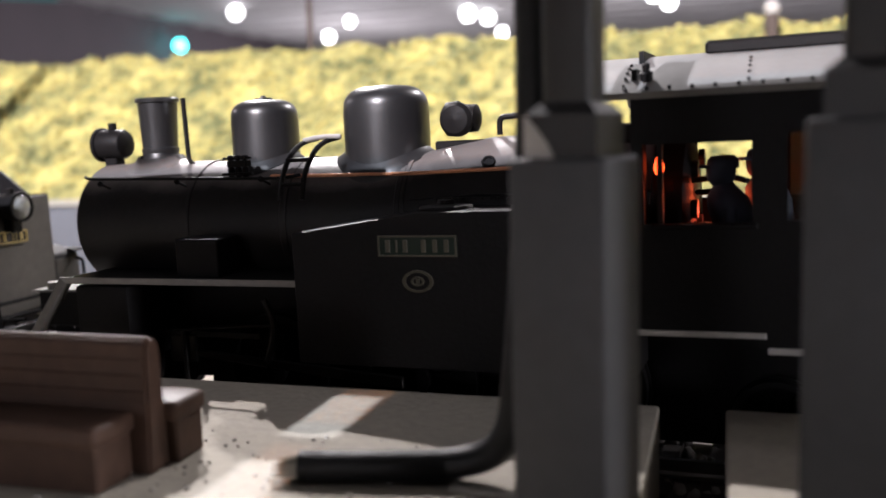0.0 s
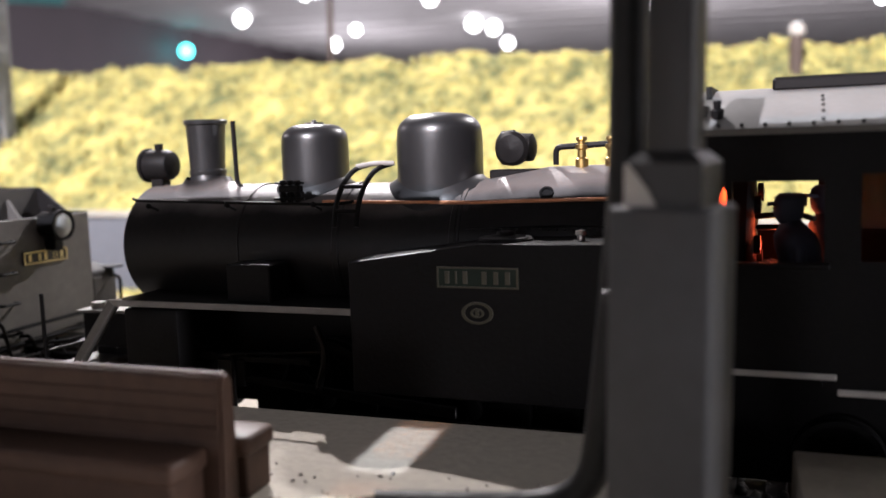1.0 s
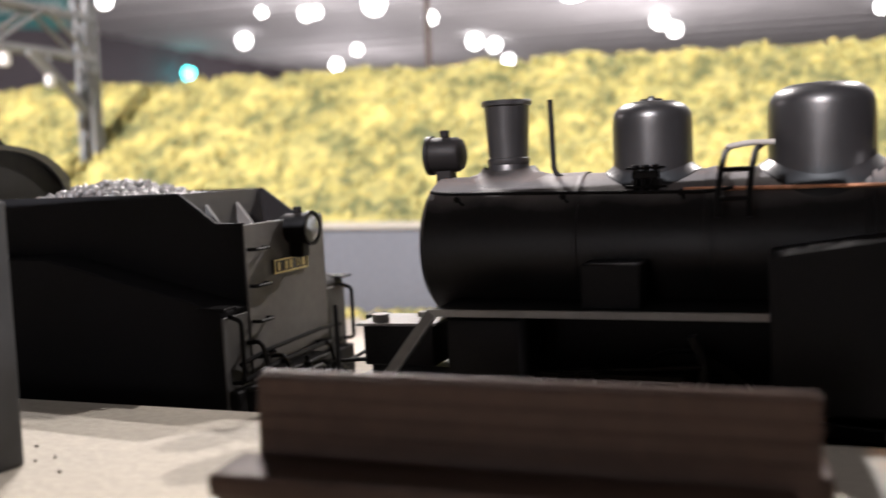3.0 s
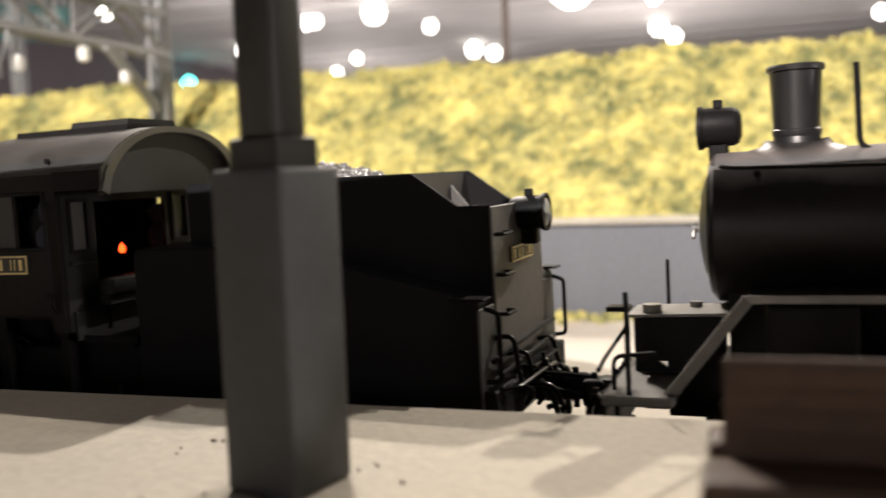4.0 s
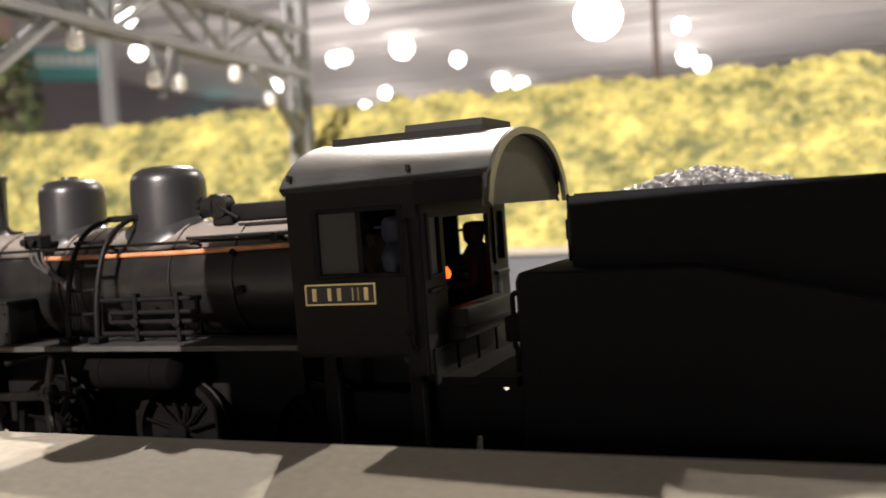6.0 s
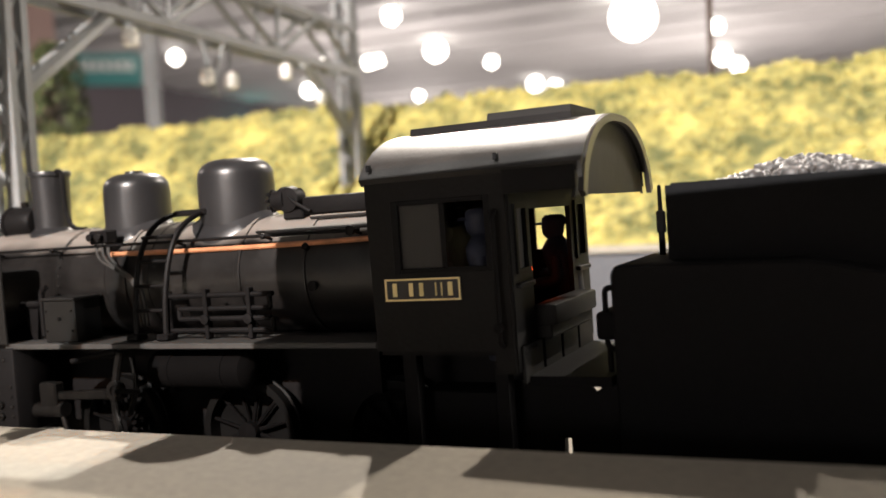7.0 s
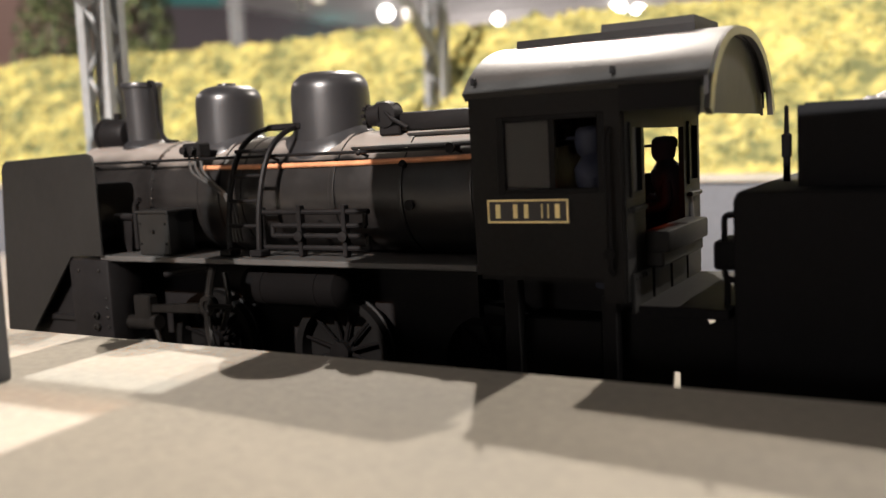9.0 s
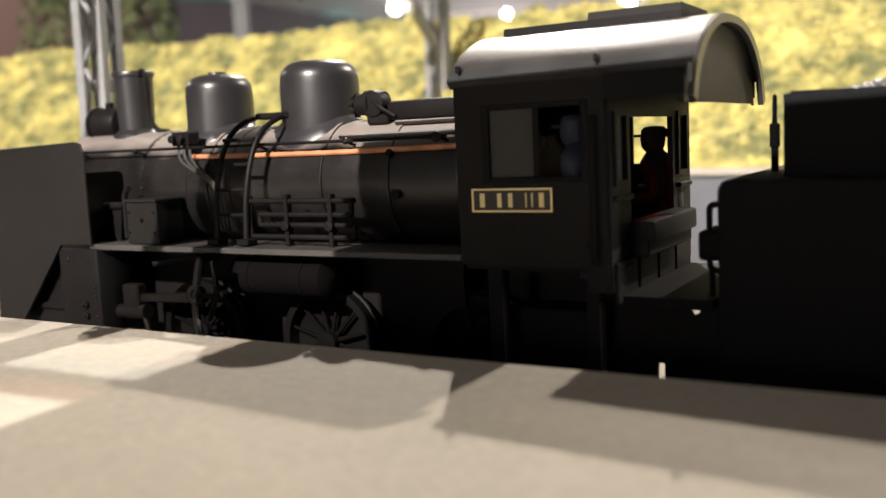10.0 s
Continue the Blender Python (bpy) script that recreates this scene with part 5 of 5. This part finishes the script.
    part("backhead", bm, BLACK, ob)
    bm = B()
    box(bm, 0.47, 1.22, 0.12, 0.16, 1.6, 1.64, 0.01, 1)
    lamp_arm = part("lamp_arm", bm, BLACK, ob)
    bm = B()
    lathe(bm, (1.25, 0.14, 1.59), (0, 0, 1), [(0.0, 0.0), (0.03, 0.01), (0.048, 0.05), (0.04, 0.09), (0.015, 0.13), (0.0, 0.15)], 14)
    part("fire_lamp", bm, FIRE, lamp_arm, "small glowing orange fire lamp")
    # roof
    def arc(u, lift=0.0):
        return (1.46 * u, 2.5 + lift + 0.78 * (1 - abs(u) ** 2.4) ** 0.62)
    bm = B()
    top = [(1.055 * p[0], p[1]) for p in (arc(-0.925 + 1.85 * i / 32) for i in range(33))]
    inner = [(p[0] * 0.955, p[1] - 0.07) for p in reversed(top)]
    prism_x(bm, top + inner, 0.0, 2.42)
    prof = [arc(-1 + 2 * i / 32) for i in range(33)]
    for s in (-1, 1):
        prism_x(bm, [(1.43 * s, 2.76), (1.44 * s, 2.6), (1.38 * s, 2.6), (1.36 * s, 2.76)], 2.38, 2.42)
    roof = part("cab_roof", bm, ROOFPALE, ob, "pale grey weathered arched cab roof")
    for s in (-1, 1):
        bm = B()
        prism_x(bm, [(1.40 * s, 2.78), (1.40 * s, 2.5), (1.36 * s, 2.5), (1.36 * s, 2.78)], 1.6, 2.34)
        part("eave_plate", bm, BLACK, roof)
    bm = B()
    rim = [(p[0] * 1.012, 2.48 + (p[1] - 2.5) * 1.02) for p in prof]
    rin = [(p[0] * 0.93, p[1] - 0.08) for p in reversed(prof)]
    prism_x(bm, rim + rin, 2.38, 2.44)
    part("roof_rim", bm, ROOFPALE, roof)
    bm = B()
    ins = [(p[0] * 0.955, p[1] - 0.08) for p in prof]
    prism_x(bm, ins + [(1.36, 2.44), (-1.36, 2.44)], 2.3, 2.33)
    part("end_panel", bm, LINING, roof, "dull end panel set back under the roof")
    bm = B()
    low = [(p[0] * 0.95, p[1] - 0.075) for p in top]
    prism_x(bm, low + [(p[0] * 0.99, p[1] - 0.012) for p in reversed(low)], 2.335, 2.37)
    part("roof_lining", bm, LINING, roof, "dull grey underside of the overhanging roof")
    bm = B()
    prism_x(bm, [(-0.56, 3.1), (-0.52, 3.32), (0.52, 3.32), (0.56, 3.1)], 0.2, 2.08)
    part("roof_walkway", bm, BLACK, roof)
    bm = B()
    prism_x(bm, [(-0.5, 3.31), (-0.46, 3.4), (0.46, 3.4), (0.5, 3.31)], 1.12, 2.06)
    part("roof_hatch", bm, CABBACK, roof)
    for x in (0.12, 1.55):
        bm = B()
        box(bm, x - 0.02, x + 0.02, -1.43, -1.36, 2.84, 2.91, 0.008, 1)
        part("lamp_iron", bm, BLACK, roof)
    return ob


# ---- the tender ----


def tender():
    ob = thing("tender", "black model coal tender with sloping bunker sides", "tender", TRACK @ place(-9.6, 0.42, 0), "locomotives")
    # local x: front -2.25, back 2.2
    bm = B()
    prism(bm, [(-2.25, -0.2), (-2.25, 1.66), (-2.2, 1.74), (-0.45, 1.72), (2.15, 1.1), (2.2, 1.05), (2.2, -0.2)], -1.52, 1.52, 0.02)
    part("water_tank", bm, TENDERBLACK, ob, "satin black water tank")
    for s in (-1, 1):
        bm = B()
        a, b = 0.98 * s, 0.93 * s
        prism(bm, [(-1.78, 1.5), (-1.78, 2.42), (-1.72, 2.49), (1.28, 2.47), (1.82, 2.08), (2.2, 2.08), (2.2, 1.0)], a, b)
        part("bunker_side", bm, TENDERBLACK, ob)
    bm = B()
    box(bm, -1.79, -1.73, -0.97, 0.97, 1.5, 2.47)
    part("bunker_front", bm, TENDERBLACK, ob)
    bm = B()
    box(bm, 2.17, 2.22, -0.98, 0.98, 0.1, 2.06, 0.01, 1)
    back = part("back_plate", bm, BACKPLATE, ob, "tender back plate in a lighter grey for the light on it")
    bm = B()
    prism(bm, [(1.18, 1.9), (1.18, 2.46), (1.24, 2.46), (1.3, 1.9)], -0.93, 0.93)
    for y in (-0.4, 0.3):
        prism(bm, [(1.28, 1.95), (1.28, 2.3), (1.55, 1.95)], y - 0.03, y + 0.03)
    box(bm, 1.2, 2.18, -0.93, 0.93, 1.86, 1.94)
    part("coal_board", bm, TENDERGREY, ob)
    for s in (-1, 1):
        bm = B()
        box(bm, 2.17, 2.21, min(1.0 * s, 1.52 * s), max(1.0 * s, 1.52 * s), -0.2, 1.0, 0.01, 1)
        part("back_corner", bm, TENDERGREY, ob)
        bm = B()
        box(bm, 1.9, 2.3, min(1.36 * s, 1.62 * s), max(1.36 * s, 1.62 * s), 1.1, 1.13, 0.008, 1)
        part("corner_step", bm, TENDERBLACK, ob)
    # climbing rungs and pipes on the back
    for z in (1.75, 1.3, 0.86, 0.42):
        bm = B()
        tube(bm, bend([(2.2, -0.92, z), (2.33, -0.92, z), (2.33, -0.6, z), (2.2, -0.6, z)], 0.05), 0.024, 6)
        part("rung", bm, BLACK, back)
    for z0, r in ((0.5, 0.03), (0.28, 0.035), (0.08, 0.04)):
        bm = B()
        tube(bm, bend([(2.26, -1.3, z0 - 0.1), (2.36, -0.8, z0), (2.36, 0.5, z0 + 0.02), (2.28, 1.2, z0 - 0.05)], 0.1), r, 8)
        part("back_pipe", bm, BLACK, back)
    for y in (-1.4, 1.42):
        bm = B()
        tube(bm, bend([(2.22, y, 0.2), (2.38, y, 0.22), (2.38, y, 0.95), (2.22, y, 1.0)], 0.06), 0.028, 8)
        part("grab_rail", bm, BLACK, back)
    lattice_lamp(ob, 2.34, 1.93, 0.215, 0.44, 0.1, 1)
    number_bars(ob, -0.42, 0.42, 1.38, 1.56, 0, RUSTBLACK, GOLD, [1, -0.3, 0.9, 0.9, -0.4, 0.3, 0.3, 1.0], turn=pose(2.225 * U, 0.02 * U, 0, 0, 0, 90))
    # buffer beam, steps, coupler
    bm = B()
    box(bm, 2.2, 2.34, -1.5, 1.5, -0.35, 0.12, 0.02, 1)
    part("buffer_beam", bm, TENDERBLACK, ob)
    bm = B()
    box(bm, 2.3, 2.75, -0.13, 0.13, -0.3, 0.0, 0.04, 2)
    box(bm, 2.6, 2.98, -0.1, 0.24, -0.3, -0.02, 0.06, 3)
    rod(bm, (2.82, 0.07, -0.42), (2.82, 0.07, 0.06), 0.04, n=10)
    rod(bm, (2.4, -0.5, -0.02), (3.05, -0.3, -0.2), 0.04, n=8)
    rod(bm, (2.4, -0.3, 0.08), (3.1, -0.15, 0.0), 0.028, n=8)
    rod(bm, (2.78, 0.35, -0.24), (2.78, -0.2, -0.18), 0.04, n=8)
    part("coupler", bm, TENDERBLACK, ob)
    bm = B()
    tube(bm, bend([(2.34, 0.55, 0.0), (2.6, 0.55, -0.05), (2.66, 0.55, -0.4), (2.5, 0.5, -0.62)], 0.15), 0.05, 8)
    tube(bm, bend([(2.34, -0.6, 0.0), (2.7, -0.6, 0.02), (2.75, -0.3, -0.3)], 0.15), 0.035, 8)
    part("brake_hose", bm, STEELDARK, ob)
    for y, z in ((-0.35, -0.1), (0.4, -0.15), (-0.15, 0.1)):
        bm = B()
        tube(bm, bend([(2.3, y, z), (2.5, y, z + 0.08), (2.62, y * 0.8, z - 0.1), (2.7, y * 0.7, z - 0.42), (2.5, y * 0.6, z - 0.5)], 0.14), 0.035, 8)
        lathe(bm, (2.5, y, z + 0.02), (0, 0, 1), [(0.0, 0), (0.06, 0.01), (0.06, 0.08), (0.03, 0.1), (0.03, 0.16), (0.0, 0.17)], 10)
        part("coupling_hose", bm, STEELDARK, ob)
    bm = B()
    tube(bm, bend([(2.36, -1.3, 0.1), (2.52, -1.2, 0.12), (2.55, 0.2, 0.1), (2.5, 0.3, -0.1)], 0.08), 0.022, 6)
    part("uncoupling_lever", bm, STEELDARK, ob)
    for y, z, w in ((-1.05, 0.62, 0.55), (-0.55, 0.35, 0.4), (0.6, 0.3, 0.35)):
        bm = B()
        tube(bm, bend([(2.22, y, z), (2.42, y, z + 0.03), (2.46, y + 0.1, z - w), (2.56, y + 0.3, z - w - 0.1), (2.4, y + 0.45, z - w - 0.3)], 0.12), 0.03, 8)
        part("steam_heat_pipe", bm, STEELDARK, ob)
    bm = B()
    box(bm, 2.22, 2.5, -0.5, 0.5, 0.16, 0.2, 0.01, 1)
    part("back_footboard", bm, BLACK, ob)
    for y in (-1.35, 1.35):
        bm = B()
        box(bm, 2.05, 2.1, y - 0.15, y + 0.15, -0.62, -0.2, 0.01, 1)
        box(bm, 2.0, 2.24, y - 0.18, y + 0.18, -0.66, -0.6, 0.01, 1)
        part("step", bm, TENDERBLACK, ob)
    # front: brake column, grab rail, locker
    bm = B()
    rod(bm, (-2.02, -0.15, 1.7), (-2.02, -0.15, 2.12), 0.035, n=12)
    lathe(bm, (-2.02, -0.15, 1.98), (0, 0, 1), [(0.05, 0), (0.05, 0.22), (0.026, 0.24), (0.02, 0.5), (0.0, 0.52)], 12)
    part("brake_column", bm, SHADEBLACK, ob)
    bm = B()
    tube(bm, bend([(-2.25, -1.2, 1.5), (-2.4, -1.2, 1.5), (-2.4, -1.2, 0.9), (-2.25, -1.2, 0.88)], 0.06), 0.03, 8)
    box(bm, -2.5, -2.2, -1.25, -0.7, 0.98, 1.26, 0.04, 2)
    rod(bm, (-2.38, -1.2, 0.9), (-2.38, -1.2, 0.2), 0.03)
    part("front_rail", bm, TENDERBLACK, ob)
    # underframe and wheels
    bm = B()
    box(bm, -2.2, 2.2, -1.2, 1.2, -0.45, -0.15)
    for s in (-1, 1):
        for x in (-1.5, 0.0, 1.5):
            box(bm, x - 0.2, x + 0.2, min(0.95 * s, 1.1 * s), max(0.95 * s, 1.1 * s), -0.55, -0.2, 0.02, 1)
    part("underframe", bm, TENDERBLACK, ob)
    for s in (-1, 1):
        for x in (-1.5, 0.0, 1.5):
            wheel(ob, x, 0.62 * s, 0.4, 8)
    return ob


tank_locomotive()
tender_locomotive()
tender()

# coal in the bunker
spots = []
for _ in range(700):
    x, y = random.uniform(-1.55, 0.9), random.uniform(-0.76, 0.76)
    h = 2.36 + 0.27 * math.exp(-((x + 0.5) / 0.7) ** 2) * (1 - (y / 1.2) ** 2)
    p = TRACK @ Vector(((x - 9.6) * U, (y + 0.42) * U, (h - 0.1 * random.random()) * U))
    spots.append((p.x / U, p.y / U, p.z / U))
tagged(clumps("coal_heap", "heap of glossy black coal lumps in the tender", spots, 0.09, COAL), category="coal")
bm = B()
box(bm, -1.7, 1.15, -0.9, 0.9, 1.8, 2.36)
ob = new("coal_bed", mesh_of("coal_bed", bm, COAL))
ob.matrix_basis = TRACK @ place(-9.6, 0.42, 0)
tagged(ob, "dark bed of coal under the heap", "coal", kind="stuff")

# crew figures
glow = lamp("firebox_lamp", (0, 0, 0), 0.0014, (1.0, 0.1, 0.04), 0.0008)
glow.location = (TRACK @ place(2.98, 0.3, 1.72)).translation
crew("driver_figure", "small painted driver figure with dark blue coat and cap", TRACK @ place(3.3, -0.78, 1.4))
crew("fireman_figure", "small painted fireman figure with cap, turned inwards", TRACK @ place(3.62, -0.05, 1.44, 20))
crew("driver_figure", "small painted driver figure leaning at the cab window", TRACK @ place(-13.05, -0.95, 1.42))
crew("fireman_figure", "small painted fireman figure in dark blue coat, standing", TRACK @ place(-12.9, 1.0, 1.28))
# glow of the two fire doors
for x, y, z, e in ((3.0, 0.1, 1.95, 0.002), (-12.9, 0.2, 1.5, 0.00004)):
    p = TRACK @ Vector((x * U, y * U, z * U))
    lamp("fire_glow", tuple(p / U), e, (1.0, 0.12, 0.03), 0.0015)

# ---- catenary portal over the tracks ----


def lattice_mast(parent, y, z0, z1):
    w, d = 0.25, 0.18
    posts = []
    for a, b in ((-w, -d), (w, -d), (-w, d), (w, d)):
        bm = B()
        box(bm, a - 0.09, a + 0.09, y + b - 0.08, y + b + 0.08, z0, z1)
        posts.append(part("post", bm, MAST, parent))
    mast = posts[0]
    n = int((z1 - z0) / 0.62)
    for k in range(n):
        za, zb = z0 + (z1 - z0) * k / n, z0 + (z1 - z0) * (k + 1) / n
        if k % 2:
            za, zb = zb, za
        for e in (-d, d):
            bm = B()
            rod(bm, (-w, y + e, za), (w, y + e, zb), 0.05, n=6)
            part("lacing_bar", bm, MAST, mast)
        for e in (-w, w):
            bm = B()
            rod(bm, (e, y - d, za), (e, y + d, zb), 0.045, n=6)
            part("lacing_bar", bm, MAST, mast)
    return mast


portal = thing("catenary_portal", "pale grey lattice catenary portal spanning the tracks", "portal", place(-26.6, 0, 0))
lattice_mast(portal, 14.35, -1.8, 9.2)
lattice_mast(portal, 28.4, 1.5, 9.2)
lattice_mast(portal, 2.0, 0.08, 9.2)
for z in (6.6, 8.0):
    for x in (-0.32, 0.32):
        bm = B()
        box(bm, x - 0.07, x + 0.07, 2.0, 28.4, z - 0.1, z + 0.1)
        part("chord", bm, MAST, portal)
for x in (-0.32, 0.32):
    for k in range(11):
        y0 = 2.0 + 2.4 * k
        za, zb = (6.6, 8.0) if k % 2 else (8.0, 6.6)
        bm = B()
        rod(bm, (x, y0, za), (x, y0 + 2.4, zb), 0.085, n=6)
        if k % 2:
            rod(bm, (x, y0, 6.6), (x, y0, 8.0), 0.07, n=6)
        part("brace", bm, MAST, portal)
for y0, y1 in ((14.6, 16.6), (14.1, 12.1), (28.2, 26.2)):
    bm = B()
    box(bm, -0.1, 0.1, min(y0, y1), min(y0, y1) + 0.01, 6.0, 6.01)
    tube(bm, [(0, y0, 4.7), (0, y0 + (y1 - y0) * 1.3, 6.6)], 0.19, 8)
    part("knee_brace", bm, MAST, portal)
for y in (20.9,):
    bm = B()
    tube(bm, [(0, y - 0.5, 6.6), (0, y, 5.5)], 0.06, 6)
    tube(bm, [(0, y + 0.5, 6.6), (0, y, 5.5)], 0.06, 6)
    lathe(bm, (0, y, 5.2), (0, 0, 1), [(0.05, 0), (0.1, 0.05), (0.1, 0.12), (0.05, 0.2), (0.1, 0.25), (0.05, 0.35)], 10)
    part("insulator_hanger", bm, MAST, portal)

for y, z in ((20.62, 5.66), (21.66, 5.66), (24.45, 6.2), (26.45, 5.66), (17.84, 6.2)):
    bm = B()
    lathe(bm, (0, y, z - 0.22), (0, 0, 1), [(0.0, 0), (0.12, 0.02), (0.2, 0.1), (0.15, 0.17), (0.21, 0.24), (0.15, 0.31), (0.18, 0.38), (0.1, 0.44), (0.0, 0.46)], 16)
    part("insulator", bm, PORCELAIN, portal, "white glazed insulator")
    bm = B()
    rod(bm, (0, y, z + 0.2), (0, y, 6.5), 0.05, n=6)
    part("insulator_pin", bm, MAST, portal)

mast2 = thing("catenary_mast", "pale grey lattice mast behind the embankment", "mast", place(-48, 46, 0))
lattice_mast(mast2, 0, 2.0, 16)
bm = B()
rod(bm, (0, 0, 0), (0, 0, 10), 0.12, 0.1, 10)
ob = thing("utility_pole", "dark brown wooden utility pole on the embankment", "pole", place(-15.6, 34.2, 4.0))
part("shaft", bm, POLE, ob)
bm = B()
box(bm, -1.0, 1.0, -0.06, 0.06, 8.8, 8.95)
part("crossarm", bm, POLE, ob)
post = thing("marker_post", "short brown wooden post with a pale head on the embankment", "post", place(1.6, 31.0, 4.6))
bm = B()
lathe(bm, (0, 0, 0), (0, 0, 1), [(0.22, 0), (0.2, 1.0), (0.24, 1.2), (0.17, 1.5), (0.0, 1.55)], 12)
part("shaft", bm, POLE, post)
bm = B()
lathe(bm, (0, -0.02, 1.5), (0, 0, 1), [(0.0, -0.02), (0.2, 0.0), (0.26, 0.14), (0.22, 0.32), (0.1, 0.42), (0.0, 0.44)], 14)
part("head", bm, PALEEDGE, post, "pale rounded head")

# ---- trees behind the embankment ----


def tree(x, y, z, high, wide):
    ob = thing("tree", "bushy olive-green model tree behind the embankment", "tree", place(x, y, z), "trees")
    bm = B()
    tube(bm, [(0, 0, -4), (0.1, 0, high * 0.3), (-0.1, 0.1, high * 0.6), (0, 0, high * 0.85)], 0.3, 8)
    for k in range(9):
        a = k * 2.4
        rod(bm, (0, 0, high * (0.25 + 0.06 * k)), (math.cos(a) * wide * 0.7, math.sin(a) * wide * 0.7, high * (0.4 + 0.06 * k)), 0.1, 0.03, 6)
    part("trunk", bm, POLE, ob)
    bm = B()
    for k in range(900):
        u = random.random()
        a = random.random() * 2 * math.pi
        lump = 1 + 0.3 * math.sin(3 * a + 5 * u)
        rad = wide * lump * math.sin(math.pi * (0.12 + 0.83 * u)) ** 0.7 * random.uniform(0.55, 1.0)
        c = Vector((math.cos(a) * rad, math.sin(a) * rad, high * (0.1 + 0.92 * u)))
        s = random.uniform(0.18, 0.42)
        t = Euler((random.random() * 6, random.random() * 6, random.random() * 6)).to_matrix()
        v = [bm.verts.new(c + t @ Vector(p) * s) for p in ((-1, 0, 0), (0, -0.6, 0.2), (1, 0, 0), (0, 0.6, 0.2))]
        bm.faces.new(v)
    part("crown", bm, LEAF, ob)
    return ob


tree(-60.6, 44, 3, 10.5, 2.0)
tree(-54.6, 45, 3, 10.0, 2.3)

# ---- the hall round the layout ----
TOP = 427
HX, HY, HZ = -12.6, 1.1, 2.3      # the bearings of far things are taken from here


def bearing(az, el, z):
    """The place at height z that is seen under the bearing az (degrees from y) and the elevation el."""
    d = (z - HZ) / math.tan(radians(el))
    return HX + d * math.sin(radians(az)), HY + d * math.cos(radians(az))


bm = B()
box(bm, -1870, 2340, -1390, 5610, TOP, TOP + 12)
for k in range(26):
    box(bm, -1870, 2340, 330 + 198 * k, 343 + 198 * k, TOP - 8, TOP)
structure("ceiling", bm, CEILING, "grey ribbed exhibition hall ceiling", "ceiling")
bm = B()
box(bm, -1910, -1870, -1390, 5610, -100, TOP + 12)
structure("wall_west", bm, HALLWALL, "dark purple-brown hall wall", "wall")
bm = B()
box(bm, -1910, 2380, 5610, 5650, -100, TOP + 12)
structure("wall_north", bm, HALLWALL, "dark purple-brown hall wall", "wall")
bm = B()
box(bm, 2340, 2380, -1390, 5610, -100, TOP + 12)
structure("wall_east", bm, HALLWALL, "dark purple-brown hall wall", "wall")
bm = B()
box(bm, -1910, 2380, -1430, -1390, -100, TOP + 12)
structure("wall_south", bm, HALLWALL, "dark purple-brown hall wall", "wall")
bm = B()
box(bm, -1910, 2380, -1430, 5650, -112, -100)
structure("floor", bm, HALLFLOOR, "grey hall floor below the layout", "floor")
bm = B()
box(bm, -330, -128, 118, 124, -10, 95)
structure("wall_partition", bm, PINK, "pale reddish partition wall behind the layout", "wall")


def ceiling_lamp(az, el, r, mat, label):
    x, y = bearing(az, el, TOP - 10)
    ob = thing("ceiling_lamp", label, "lamp", place(x, y, TOP - 8), "hall ceiling lamps")
    bm = B()
    lathe(bm, (0, 0, 8), (0, 0, -1), [(r * 0.3, 0), (r * 0.3, 7.0), (0.0, 7.2)], 16)
    part("housing", bm, TUBE, ob)
    bm = B()
    lathe(bm, (0, 0, 2), (0, 0, -1), [(max(0.0, r * math.sin(math.pi * i / 12)), r * (1 - math.cos(math.pi * i / 12))) for i in range(13)], 20)
    part("diffuser", bm, mat, ob, "glowing frosted diffuser")
    return ob


for az, el, r in ((-20.72, 10.0, 24), (-17.28, 8.82, 14), (-23.35, 12.02, 15), (-36.5, 9.83, 14), (-28.7, 7.68, 18), (-3.7, 9.79, 13), (-3.45, 8.12, 20), (-2.58, 7.48, 18),
                  (-23.24, 6.16, 18), (-14.65, 7.4, 20), (-13.44, 7.09, 18), (-12.6, 6.13, 17), (-8.56, 11.7, 44), (-24.9, 9.2, 14), (-24.3, 9.25, 12), (-21.9, 6.98, 13),
                  (-37.12, 11.99, 18), (-42.4, 8.35, 17), (-43.29, 9.48, 12), (8.66, 7.83, 15), (-27.54, 9.19, 9)):
    ceiling_lamp(az, el, r, LAMPGLOW, "round glowing lamp under the hall ceiling")
x, y = bearing(-32.04, 5.5, 330)
lit = thing("wall_lamp", "round teal lamp hung on a rod in the hall", "lamp", place(x, y, 330))
bm = B()
lathe(bm, (0, 0, -16), (0, 0, 1), [(18 * math.sin(math.pi * i / 12), 18 * (1 - math.cos(math.pi * i / 12))) for i in range(13)], 20)
part("diffuser", bm, LAMPTEAL, lit, "glowing teal diffuser")
bm = B()
rod(bm, (0, 0, 16), (0, 0, TOP - 330), 1.5)
part("hanger", bm, MAST, lit)

x, y = bearing(-41.0, 9.0, 330)
sign = thing("lit_sign", "teal illuminated sign board hung under the hall ceiling", "sign", place(x, y, 330, 41.0))
bm = B()
box(bm, -90, 90, -6, 6, -36, 30, 1.5, 1)
part("board", bm, TEALBOARD, sign)
for k in (-70, 70):
    bm = B()
    rod(bm, (k, 0, 28), (k, 0, TOP - 330), 2)
    part("hanger", bm, MAST, sign)
for k in range(9):
    bm = B()
    box(bm, -72 + 17 * k, -61 + 17 * k, -7.5, -6, -8, 16)
    part("bar", bm, PAPER, sign)
